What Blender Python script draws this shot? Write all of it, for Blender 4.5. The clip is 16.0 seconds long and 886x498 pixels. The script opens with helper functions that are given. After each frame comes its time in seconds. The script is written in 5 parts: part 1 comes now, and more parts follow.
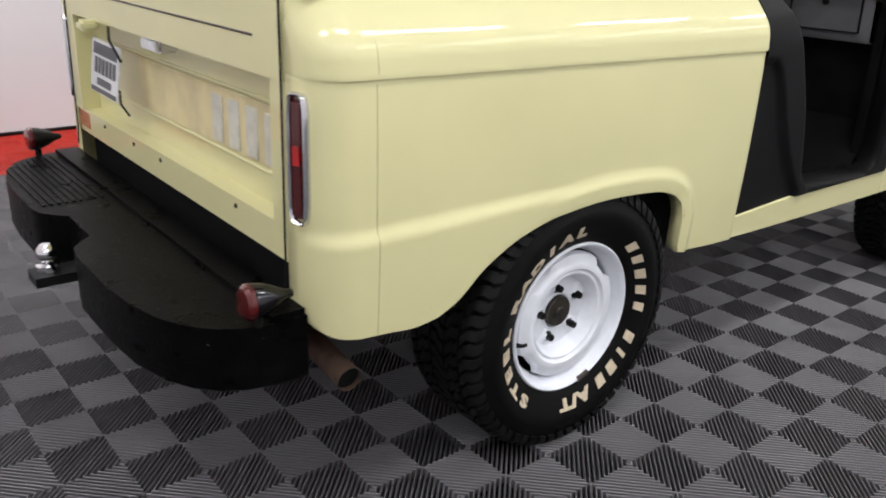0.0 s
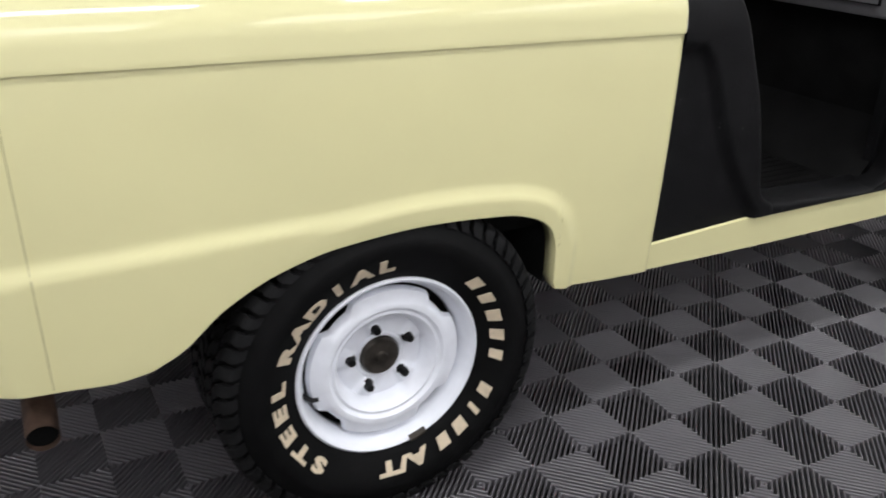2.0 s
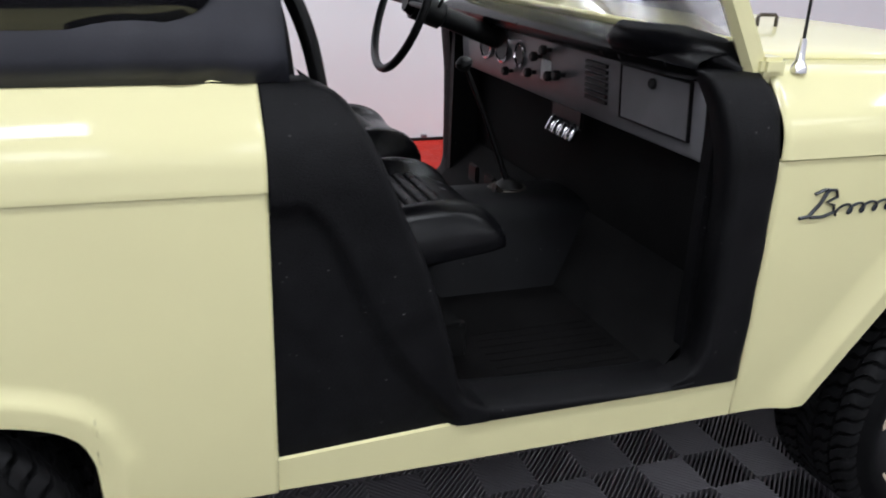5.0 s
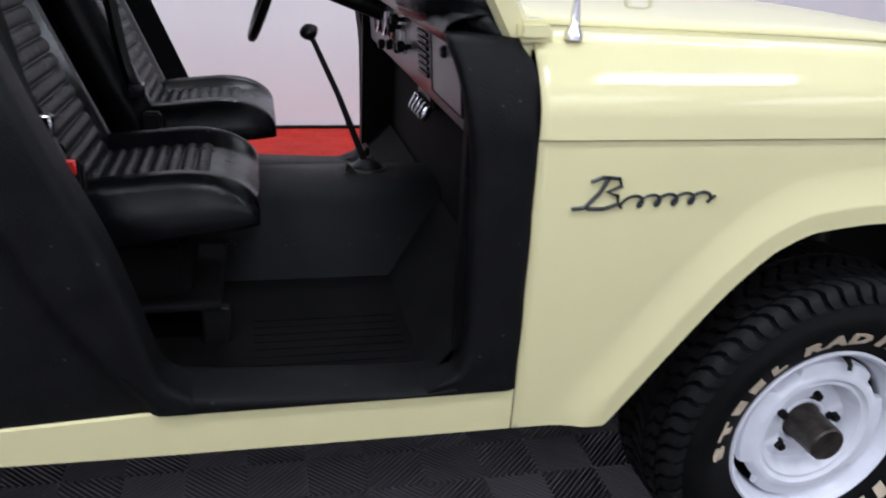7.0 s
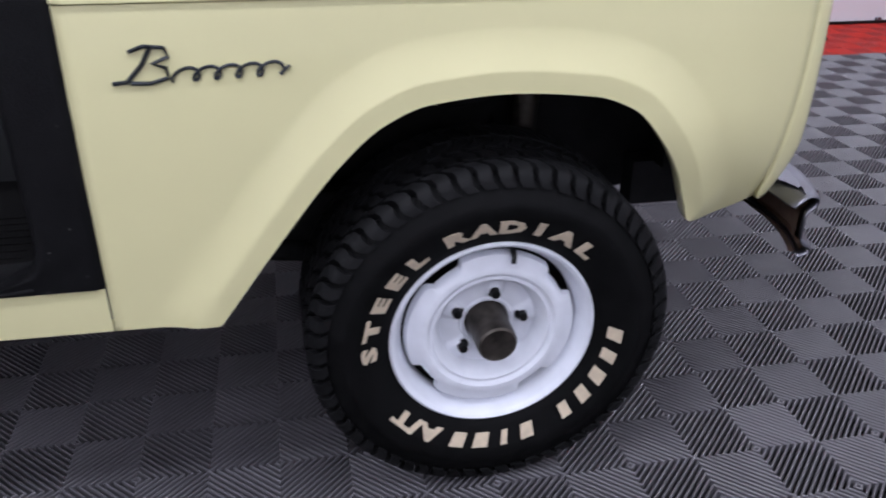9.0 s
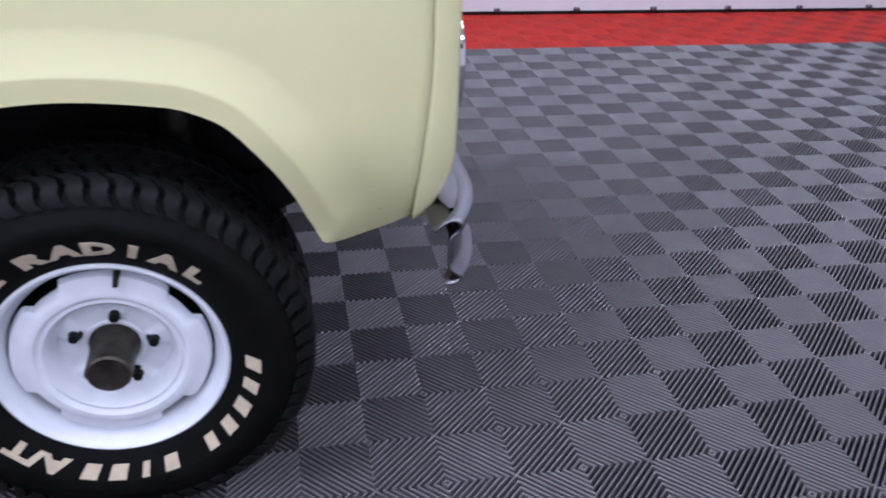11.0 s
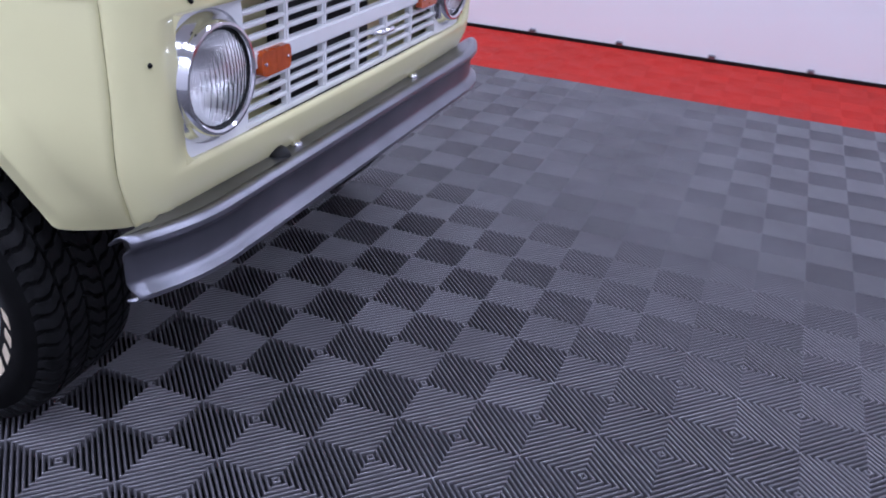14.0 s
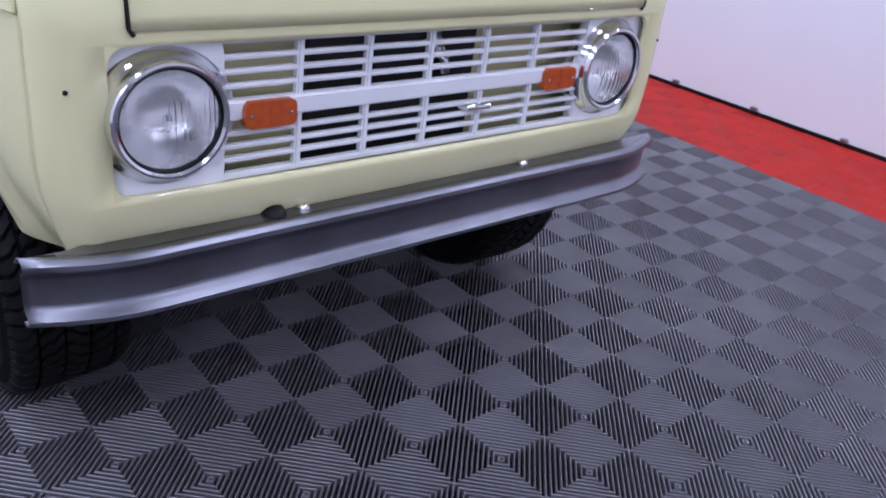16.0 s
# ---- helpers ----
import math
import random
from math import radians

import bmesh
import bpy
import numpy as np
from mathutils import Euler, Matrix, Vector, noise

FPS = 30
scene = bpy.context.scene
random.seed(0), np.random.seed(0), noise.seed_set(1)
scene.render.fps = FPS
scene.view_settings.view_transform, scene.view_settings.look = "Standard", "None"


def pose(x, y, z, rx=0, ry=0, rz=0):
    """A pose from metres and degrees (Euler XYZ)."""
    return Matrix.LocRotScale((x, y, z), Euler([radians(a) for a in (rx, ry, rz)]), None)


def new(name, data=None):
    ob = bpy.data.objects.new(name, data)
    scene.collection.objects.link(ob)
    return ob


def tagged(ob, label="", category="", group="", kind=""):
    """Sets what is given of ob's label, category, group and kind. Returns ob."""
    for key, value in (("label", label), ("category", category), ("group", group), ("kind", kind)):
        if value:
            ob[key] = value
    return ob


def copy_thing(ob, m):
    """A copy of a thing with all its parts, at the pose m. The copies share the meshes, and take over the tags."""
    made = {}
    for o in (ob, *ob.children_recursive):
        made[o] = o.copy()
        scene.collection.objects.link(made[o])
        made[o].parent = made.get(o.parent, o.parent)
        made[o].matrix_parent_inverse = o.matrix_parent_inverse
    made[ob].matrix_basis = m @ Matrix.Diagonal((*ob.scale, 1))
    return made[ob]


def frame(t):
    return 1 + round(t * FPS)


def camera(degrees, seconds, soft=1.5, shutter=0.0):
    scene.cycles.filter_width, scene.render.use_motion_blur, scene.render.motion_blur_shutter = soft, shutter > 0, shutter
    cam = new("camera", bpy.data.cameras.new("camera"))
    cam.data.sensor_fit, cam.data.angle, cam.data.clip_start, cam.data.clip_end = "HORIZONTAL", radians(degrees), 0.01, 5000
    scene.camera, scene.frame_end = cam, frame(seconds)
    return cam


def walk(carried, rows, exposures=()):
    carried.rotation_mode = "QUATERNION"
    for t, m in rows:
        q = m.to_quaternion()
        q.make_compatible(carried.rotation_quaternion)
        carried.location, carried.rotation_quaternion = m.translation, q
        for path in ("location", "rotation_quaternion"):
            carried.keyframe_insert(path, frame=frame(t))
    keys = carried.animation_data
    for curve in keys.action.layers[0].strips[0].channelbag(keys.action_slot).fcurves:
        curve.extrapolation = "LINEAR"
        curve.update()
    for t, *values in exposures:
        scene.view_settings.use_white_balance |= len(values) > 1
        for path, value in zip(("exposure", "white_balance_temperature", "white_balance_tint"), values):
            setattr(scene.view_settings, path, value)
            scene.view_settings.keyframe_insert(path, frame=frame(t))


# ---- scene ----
def aim(x, y, z, yaw, pitch, roll):
    return pose(x, y, z, 0, 0, yaw) @ pose(0, 0, 0, 90 + pitch) @ pose(0, 0, 0, 0, 0, roll)


cam = camera(56.43, 16.0, soft=1.8, shutter=0.4)
PATH = [
    (0, aim(-1.496, -2.092, 1.280, -39.18, -20.81, 2.44)),
    (0.5, aim(-1.280, -2.059, 1.279, -37.87, -22.07, 2.36)),
    (1, aim(-1.057, -2.106, 1.277, -34.51, -22.61, 1.68)),
    (1.5, aim(-0.824, -2.155, 1.300, -30.41, -23.66, 1.56)),
    (2, aim(-0.623, -2.133, 1.303, -29.00, -24.34, 1.79)),
    (2.5, aim(-0.395, -2.129, 1.317, -26.56, -24.82, 1.20)),
    (3, aim(-0.172, -2.161, 1.324, -23.16, -24.19, 0.61)),
    (3.5, aim(0.010, -2.159, 1.328, -21.62, -22.16, 0.68)),
    (4, aim(0.193, -2.103, 1.397, -21.17, -21.38, 1.45)),
    (6.5, aim(0.988, -2.031, 1.355, -15.86, -19.97, 3.13)),
    (7, aim(1.183, -2.084, 1.334, -13.21, -21.31, 2.85)),
    (7.5, aim(1.362, -2.092, 1.293, -12.68, -23.07, 2.55)),
    (8, aim(1.554, -2.067, 1.271, -13.04, -25.75, 2.01)),
    (8.5, aim(1.768, -2.101, 1.230, -11.79, -26.01, 0.83)),
    (9, aim(1.971, -2.136, 1.229, -10.69, -26.26, 0.38)),
    (9.5, aim(2.159, -2.132, 1.239, -10.54, -26.99, 0.41)),
    (10, aim(2.302, -2.109, 1.254, -12.20, -27.89, 1.57)),
    (12.5, aim(3.307, -2.069, 1.254, -1.88, -28.21, 3.05)),
    (13, aim(3.481, -1.989, 1.260, 4.35, -28.26, 3.20)),
    (13.5, aim(3.647, -1.883, 1.262, 11.58, -28.20, 3.57)),
    (14, aim(3.880, -1.788, 1.300, 20.89, -28.06, 3.68)),
    (14.5, aim(3.997, -1.638, 1.283, 27.00, -27.73, 4.72)),
    (15, aim(4.072, -1.465, 1.286, 32.55, -28.02, 6.08)),
    (15.5, aim(4.156, -1.300, 1.308, 39.61, -27.72, 6.87)),
    (16, aim(4.248, -1.115, 1.339, 47.19, -27.02, 7.68)),
]
walk(cam, PATH, [(0, -0.18, 6420, 7), (3, -0.2, 6300, 7), (4.2, -0.22, 6120, 8), (6.3, -0.25, 5830, 10), (9, -0.28, 5720, 16), (10.2, -0.23, 5570, 17), (12.3, -0.1, 5260, 19), (16, -0.15, 5160, 22)])

# ---- light ----
world = bpy.data.worlds.new("hall_air")
scene.world = world
world.use_nodes = True
world.node_tree.nodes["Background"].inputs[0].default_value = (0.9, 0.93, 1.0, 1)
world.node_tree.nodes["Background"].inputs[1].default_value = 0.01

CEIL = 3.6
LAMPS = [(x, y) for y in (-4.2, -1.9, 0.6, 2.7) for x in (-4.0, -2.15, -0.3, 1.55, 3.4, 5.25, 7.1)]


# ---- materials ----
def mat(name, color, rough=0.5, metal=0.0, var=0.12, scale=6.0, bump=0.0, bscale=200.0, coat=0.0, rvar=0.1, trans=0.0, emit=0.0, spec=0.5, spread=0.0, crough=0.1, speck=0.0):
    m = bpy.data.materials.new(name)
    m.use_nodes = True
    nt = m.node_tree
    b = nt.nodes["Principled BSDF"]
    b.inputs["Roughness"].default_value = rough
    b.inputs["Metallic"].default_value = metal
    b.inputs["Coat Weight"].default_value = coat
    b.inputs["Coat Roughness"].default_value = crough
    b.inputs["Transmission Weight"].default_value = trans
    b.inputs["Specular IOR Level"].default_value = spec
    tc = nt.nodes.new("ShaderNodeTexCoord")
    n1 = nt.nodes.new("ShaderNodeTexNoise")
    n1.inputs["Scale"].default_value = scale
    n1.inputs["Detail"].default_value = 5
    n2 = nt.nodes.new("ShaderNodeTexNoise")
    n2.inputs["Scale"].default_value = bscale
    n2.inputs["Detail"].default_value = 3
    nt.links.new(tc.outputs["Object"], n1.inputs["Vector"])
    nt.links.new(tc.outputs["Object"], n2.inputs["Vector"])
    ramp = nt.nodes.new("ShaderNodeValToRGB")
    lo = [c * (1 - var) for c in color]
    hi = [min(1, c * (1 + var)) for c in color]
    ramp.color_ramp.elements[0].position, ramp.color_ramp.elements[1].position = 0.3, 0.7
    ramp.color_ramp.elements[0].color = (*lo, 1)
    ramp.color_ramp.elements[1].color = (*hi, 1)
    nt.links.new(n1.outputs[0], ramp.inputs[0])
    out = ramp.outputs[0]
    if spread:
        info = nt.nodes.new("ShaderNodeObjectInfo")
        mr = nt.nodes.new("ShaderNodeMapRange")
        mr.inputs[3].default_value, mr.inputs[4].default_value = 1 - spread, 1 + spread
        nt.links.new(info.outputs["Random"], mr.inputs[0])
        mx = nt.nodes.new("ShaderNodeVectorMath")
        mx.operation = "SCALE"
        nt.links.new(out, mx.inputs[0])
        nt.links.new(mr.outputs[0], mx.inputs["Scale"])
        out = mx.outputs[0]
    if speck:
        vo = nt.nodes.new("ShaderNodeTexVoronoi")
        vo.inputs["Scale"].default_value = 55
        nt.links.new(tc.outputs["Object"], vo.inputs["Vector"])
        dots = nt.nodes.new("ShaderNodeMapRange")
        dots.inputs[1].default_value, dots.inputs[2].default_value = 0.13, 0.07
        nt.links.new(vo.outputs["Distance"], dots.inputs[0])
        few = nt.nodes.new("ShaderNodeMapRange")
        few.inputs[1].default_value, few.inputs[2].default_value = 0.55, 0.62
        nt.links.new(n1.outputs[0], few.inputs[0])
        both = nt.nodes.new("ShaderNodeMath")
        both.operation = "MULTIPLY"
        nt.links.new(dots.outputs[0], both.inputs[0])
        nt.links.new(few.outputs[0], both.inputs[1])
        chip_and_glint = nt.nodes.new("ShaderNodeMix")
        chip_and_glint.data_type = "RGBA"
        nt.links.new(both.outputs[0], chip_and_glint.inputs["Factor"])
        nt.links.new(out, chip_and_glint.inputs["A"])
        chip_and_glint.inputs["B"].default_value = (speck, speck, speck * 0.95, 1)
        out = chip_and_glint.outputs["Result"]
    nt.links.new(out, b.inputs["Base Color"])
    if rvar:
        rr = nt.nodes.new("ShaderNodeMapRange")
        rr.inputs[3].default_value, rr.inputs[4].default_value = max(0.02, rough - rvar), min(1, rough + rvar)
        nt.links.new(n1.outputs[0], rr.inputs[0])
        nt.links.new(rr.outputs[0], b.inputs["Roughness"])
    if bump:
        bp = nt.nodes.new("ShaderNodeBump")
        bp.inputs["Strength"].default_value = bump
        bp.inputs["Distance"].default_value = 0.002
        nt.links.new(n2.outputs[0], bp.inputs["Height"])
        nt.links.new(bp.outputs[0], b.inputs["Normal"])
    if emit:
        b.inputs["Emission Color"].default_value = (*color, 1)
        b.inputs["Emission Strength"].default_value = emit
    return m


PAINT = mat("cream_yellow_paint", (0.75, 0.71, 0.39), 0.45, var=0.025, scale=3, coat=0.75, rvar=0.04, bump=0.01, bscale=30, crough=0.06, spec=0.15)
# body seam tone: paint darkened by the groove's shade
SEAM = mat("seam_groove_shade", (0.42, 0.385, 0.2), 0.6, var=0.2, scale=30)
PAINT_OLD = mat("worn_yellow_paint", (0.74, 0.64, 0.36), 0.5, var=0.16, scale=9, rvar=0.1)
WHITE = mat("white_grille_paint", (0.8, 0.8, 0.8), 0.4, var=0.03, coat=0.2)
WHEEL_WHITE = mat("white_wheel_paint", (0.81, 0.83, 0.89), 0.35, var=0.05, scale=22, coat=0.3)
RUBBER = mat("tyre_rubber", (0.0038, 0.0038, 0.004), 0.6, var=0.35, scale=30, bump=0.25, bscale=300, spec=0.12)
TREAD = mat("tread_rubber", (0.0075, 0.0075, 0.008), 0.6, var=0.45, scale=25, bump=0.3, bscale=250, spec=0.18)
LINER = mat("black_bedliner", (0.006, 0.006, 0.0066), 0.5, var=0.3, scale=20, bump=0.6, bscale=350, spec=0.12, speck=0.1)
# the pale specks here are specular glints painted into the colour
STEPBLACK = mat("coarse_step_black", (0.003, 0.003, 0.0032), 0.3, var=0.4, scale=20, bump=1.0, bscale=170, spec=0.035, speck=0.16)
DARK = mat("underbody_and_barrel_shade_black", (0.013, 0.013, 0.0135), 0.7, var=0.5, scale=12, bump=0.3, bscale=90, spec=0.2)
CABIN_DARK = mat("cabin_and_shade_black", (0.005, 0.005, 0.005), 0.8, var=0.5, scale=12, bump=0.3, bscale=90, spec=0.12)
CARPET = mat("dark_floor_mat", (0.0038, 0.0036, 0.0036), 0.75, var=0.5, scale=14, bump=0.7, bscale=500, spec=0.08)
SLATE = mat("slate_rubber_mat", (0.0045, 0.0048, 0.0056), 0.55, var=0.35, scale=14, bump=0.5, bscale=400, spec=0.16, speck=0.08)
VINYL = mat("black_vinyl", (0.003, 0.003, 0.0036), 0.24, var=0.25, scale=25, bump=0.15, bscale=400, spec=0.15)
CLOTH = mat("grey_seat_pleats", (0.003, 0.003, 0.0034), 0.3, var=0.25, scale=40, bump=0.25, bscale=400, spec=0.07)
SOFTTOP = mat("soft_top_vinyl", (0.02, 0.021, 0.027), 0.38, var=0.25, scale=10, bump=0.12, bscale=250, spec=0.45)
DASH = mat("grey_dash_paint", (0.165, 0.162, 0.17), 0.34, 0.05, var=0.12, scale=12)
CHROME = mat("chrome", (0.75, 0.75, 0.77), 0.12, 1.0, var=0.05, rvar=0.06)
# chrome with its dark reflections put into the base colour
DARKCHROME = mat("dark_reflecting_chrome", (0.05, 0.05, 0.055), 0.14, 1.0, var=0.3, scale=30, rvar=0.06)
STEEL = mat("dull_bumper_steel", (0.22, 0.22, 0.25), 0.36, 1.0, var=0.14, scale=6, rvar=0.06)
RUST = mat("rusty_steel", (0.11, 0.068, 0.048), 0.7, 0.5, var=0.5, scale=25, bump=0.4, bscale=120)
STAIN = mat("orange_primer_stain", (0.42, 0.16, 0.07), 0.6, var=0.4, scale=40)
BARE = mat("dull_bare_metal", (0.075, 0.066, 0.056), 0.42, 0.8, var=0.4, scale=40)
RED_LENS = mat("red_lens", (0.075, 0.003, 0.004), 0.15, var=0.15, scale=40, coat=0.5)
RED_BRIGHT = mat("bright_red_reflector", (0.4, 0.012, 0.015), 0.15, var=0.15, scale=40, coat=0.5)
AMBER = mat("amber_lens", (0.43, 0.07, 0.006), 0.2, var=0.15, scale=60, coat=0.5, bump=0.3, bscale=250)
GLASS = mat("clear_glass", (0.95, 0.97, 0.97), 0.02, var=0.0, rvar=0, trans=1.0)
LENSGLASS = mat("headlamp_glass", (0.95, 0.95, 0.95), 0.05, var=0.0, rvar=0, trans=1.0, bump=0.12, bscale=60)
LETTER = mat("cream_tyre_lettering", (0.62, 0.52, 0.38), 0.6, var=0.12, scale=50)
GREY_TILE = mat("grey_floor_plastic", (0.108, 0.103, 0.113), 0.32, var=0.18, scale=3, spread=0.12, spec=0.7, rvar=0.06, coat=0.5, crough=0.22)
RED_TILE = mat("red_floor_plastic", (0.38, 0.017, 0.008), 0.5, var=0.1, scale=3, spread=0.06, spec=0.25)
# near-black base: the shade between the ribs is put into its colour
TILE_BASE = mat("shaded_tile_base", (0.004, 0.004, 0.004), 0.8, var=0.3, scale=10)
WALL = mat("white_wall_paint", (0.78, 0.765, 0.785), 0.6, var=0.015, scale=1.2, bump=0.05, bscale=60)
BLACK = mat("black_plastic", (0.005, 0.005, 0.005), 0.42, var=0.3, scale=30, spec=0.25)
PLATE = mat("white_plate", (0.7, 0.7, 0.7), 0.5, var=0.05)
BARINK = mat("dark_print", (0.12, 0.12, 0.13), 0.6, var=0.1)
BELT_RED = mat("red_button", (0.5, 0.02, 0.015), 0.4)
LAMPBODY = mat("white_lamp_housing", (0.8, 0.8, 0.8), 0.5)
SILVER_WHITE = mat("whitish_letters", (0.75, 0.75, 0.76), 0.5, var=0.08, scale=60)
FADED = mat("faded_letter_film", (0.66, 0.64, 0.55), 0.55, var=0.1, scale=40)
EMBLEM = mat("dark_emblem_metal", (0.03, 0.034, 0.04), 0.3, 0.6, var=0.2, scale=60)
VINYL_PANE = mat("dark_vinyl_pane", (0.01, 0.01, 0.012), 0.07, var=0.1, rvar=0.02, bump=0.06, bscale=8)
REFLECTOR = mat("lamp_reflector", (0.95, 0.95, 0.96), 0.27, 1.0, var=0.05, bump=0.4, bscale=60)
RADIATOR = mat("radiator_black", (0.008, 0.008, 0.008), 0.6, var=0.2, scale=50)


# ---- mesh tools ----
def smooth(me, on=True):
    me.polygons.foreach_set("use_smooth", [on] * len(me.polygons))
    return me


def part(name, bm, material, parent=None, label="", sharp=None, bevel=0.0):
    me = bpy.data.meshes.new(name)
    if bevel:
        bmesh.ops.bevel(bm, geom=[e for e in bm.edges if e.is_manifold and e.calc_face_angle(0) > 0.6], offset=bevel, segments=2, affect="EDGES", clamp_overlap=True)
    bmesh.ops.recalc_face_normals(bm, faces=bm.faces)
    bm.to_mesh(me)
    bm.free()
    me.materials.append(material)
    smooth(me)
    me.set_sharp_from_angle(angle=radians(sharp if sharp else 38))
    ob = new(name, me)
    if parent is not None:
        ob.parent = parent
    if label:
        ob["label"] = label
    return ob


def add_box(bm, x0, x1, y0, y1, z0, z1):
    vs = [bm.verts.new((x, y, z)) for x in (x0, x1) for y in (y0, y1) for z in (z0, z1)]
    for f in ((0, 1, 3, 2), (4, 6, 7, 5), (0, 4, 5, 1), (2, 3, 7, 6), (0, 2, 6, 4), (1, 5, 7, 3)):
        bm.faces.new([vs[i] for i in f])
    return vs


def box(x0, x1, y0, y1, z0, z1):
    bm = bmesh.new()
    add_box(bm, x0, x1, y0, y1, z0, z1)
    return bm


def add_tube(bm, pts, r, n=12, caps=True):
    """A round tube along points; r is one radius or one for each point."""
    rings = []
    pts = [Vector(p) for p in pts]
    up = None
    for i, p in enumerate(pts):
        d = (pts[min(i + 1, len(pts) - 1)] - pts[max(i - 1, 0)]).normalized()
        if up is None:
            up = d.orthogonal().normalized()
        up = (up - d * up.dot(d)).normalized()
        side = d.cross(up)
        rr = r[i] if isinstance(r, (list, tuple)) else r
        rings.append([bm.verts.new(p + (up * math.cos(a) + side * math.sin(a)) * rr) for a in [2 * math.pi * k / n for k in range(n)]])
    for a, b in zip(rings, rings[1:]):
        for k in range(n):
            bm.faces.new((a[k], a[(k + 1) % n], b[(k + 1) % n], b[k]))
    if caps:
        bm.faces.new(rings[0][::-1])
        bm.faces.new(rings[-1])


def tube(pts, r, n=12, caps=True):
    bm = bmesh.new()
    add_tube(bm, pts, r, n, caps)
    return bm


def lathe(prof, n=64, axis_y=0.0, close=False):
    """Turns (radius, y) pairs about the y axis."""
    bm = bmesh.new()
    rings = []
    for r, y in prof:
        if r < 1e-6:
            rings.append([bm.verts.new((0, y, 0))])
        else:
            rings.append([bm.verts.new((r * math.cos(2 * math.pi * k / n), y, r * math.sin(2 * math.pi * k / n))) for k in range(n)])
    pairs = list(zip(rings, rings[1:]))
    if close:
        pairs.append((rings[-1], rings[0]))
    for a, b in pairs:
        for k in range(n):
            if len(a) == 1 and len(b) == 1:
                continue
            if len(a) == 1:
                bm.faces.new((a[0], b[k], b[(k + 1) % n]))
            elif len(b) == 1:
                bm.faces.new((a[k], b[0], a[(k + 1) % n]))
            else:
                bm.faces.new((a[k], b[k], b[(k + 1) % n], a[(k + 1) % n]))
    return bm


def skin(cols, closed=False):
    """A sheet of quads through columns of points of equal length."""
    bm = bmesh.new()
    vs = [[bm.verts.new(p) for p in c] for c in cols]
    pairs = list(zip(vs, vs[1:])) + ([(vs[-1], vs[0])] if closed else [])
    for a, b in pairs:
        for k in range(len(a) - 1):
            bm.faces.new((a[k], b[k], b[k + 1], a[k + 1]))
    return bm


def prism(poly, axis, a, b):
    """A flat outline pushed from a to b along an axis (outline in the two other axes, in order)."""
    bm = bmesh.new()
    def at(p, v):
        q = list(p)
        q.insert(axis, v)
        return q
    lo = [bm.verts.new(at(p, a)) for p in poly]
    hi = [bm.verts.new(at(p, b)) for p in poly]
    bm.faces.new(lo)
    bm.faces.new(hi[::-1])
    n = len(poly)
    for k in range(n):
        bm.faces.new((lo[k], hi[k], hi[(k + 1) % n], lo[(k + 1) % n]))
    return bm


def thick(ob, t, offset=-1):
    md = ob.modifiers.new("sheet", "SOLIDIFY")
    md.thickness, md.offset = t, offset
    return ob


def curve_at(knots, x):
    """Smooth curve through (x, value) knots, monotone between them."""
    xs = [k[0] for k in knots]
    ys = [k[1] for k in knots]
    n = len(xs)
    if x <= xs[0]:
        return ys[0]
    if x >= xs[-1]:
        return ys[-1]
    sl = [(ys[i + 1] - ys[i]) / (xs[i + 1] - xs[i]) for i in range(n - 1)]
    ms = [sl[0]] + [0 if sl[i - 1] * sl[i] <= 0 else 2 * sl[i - 1] * sl[i] / (sl[i - 1] + sl[i]) for i in range(1, n - 1)] + [sl[-1]]
    i = max(k for k in range(n - 1) if xs[k] <= x)
    h = xs[i + 1] - xs[i]
    t = (x - xs[i]) / h
    return (2 * t**3 - 3 * t * t + 1) * ys[i] + (t**3 - 2 * t * t + t) * h * ms[i] + (3 * t * t - 2 * t**3) * ys[i + 1] + (t**3 - t * t) * h * ms[i + 1]


def step(a, b, v):
    t = min(1, max(0, (v - a) / (b - a)))
    return t * t * (3 - 2 * t)


# ---- room ----
TURN = radians(0.45)
CELL = 0.1516
GRID = Matrix.Translation((2.945, -0.51, 0)) @ Matrix.Rotation(TURN, 4, "Z")
X0, X1, Y0, Y1 = -44, 40, -30, 27     # room in cells; the far wall stands at Y1
RED0 = 21


def room_box(name, x0, x1, y0, y1, z0, z1, material, label, kind="structure"):
    ob = part(name, box(x0, x1, y0, y1, z0, z1), material)
    ob.matrix_world = GRID
    tagged(ob, label, "wall" if "wall" in name else name, "", kind)
    return ob


wx0, wx1, wy0, wy1 = X0 * CELL, X1 * CELL, Y0 * CELL, Y1 * CELL
room_box("wall_north", wx0 - 0.15, wx1 + 0.15, wy1, wy1 + 0.15, -0.1, CEIL, WALL, "smooth white painted showroom wall")
room_box("wall_south", wx0 - 0.15, wx1 + 0.15, wy0 - 0.15, wy0, -0.1, CEIL, WALL, "smooth white painted showroom wall")
room_box("wall_west", wx0 - 0.15, wx0, wy0, wy1, -0.1, CEIL, WALL, "smooth white painted showroom wall")
room_box("wall_east", wx1, wx1 + 0.15, wy0, wy1, -0.1, CEIL, WALL, "smooth white painted showroom wall")
room_box("ceiling", wx0 - 0.15, wx1 + 0.15, wy0 - 0.15, wy1 + 0.15, CEIL, CEIL + 0.15, WALL, "plain white showroom ceiling")
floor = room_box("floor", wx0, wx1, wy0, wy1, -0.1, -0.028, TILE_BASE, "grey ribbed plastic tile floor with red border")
trim = room_box("baseboard", wx0, wx1, wy1 - 0.016, wy1, -0.026, 0.02, BLACK, "thin black rubber edge along the wall foot")

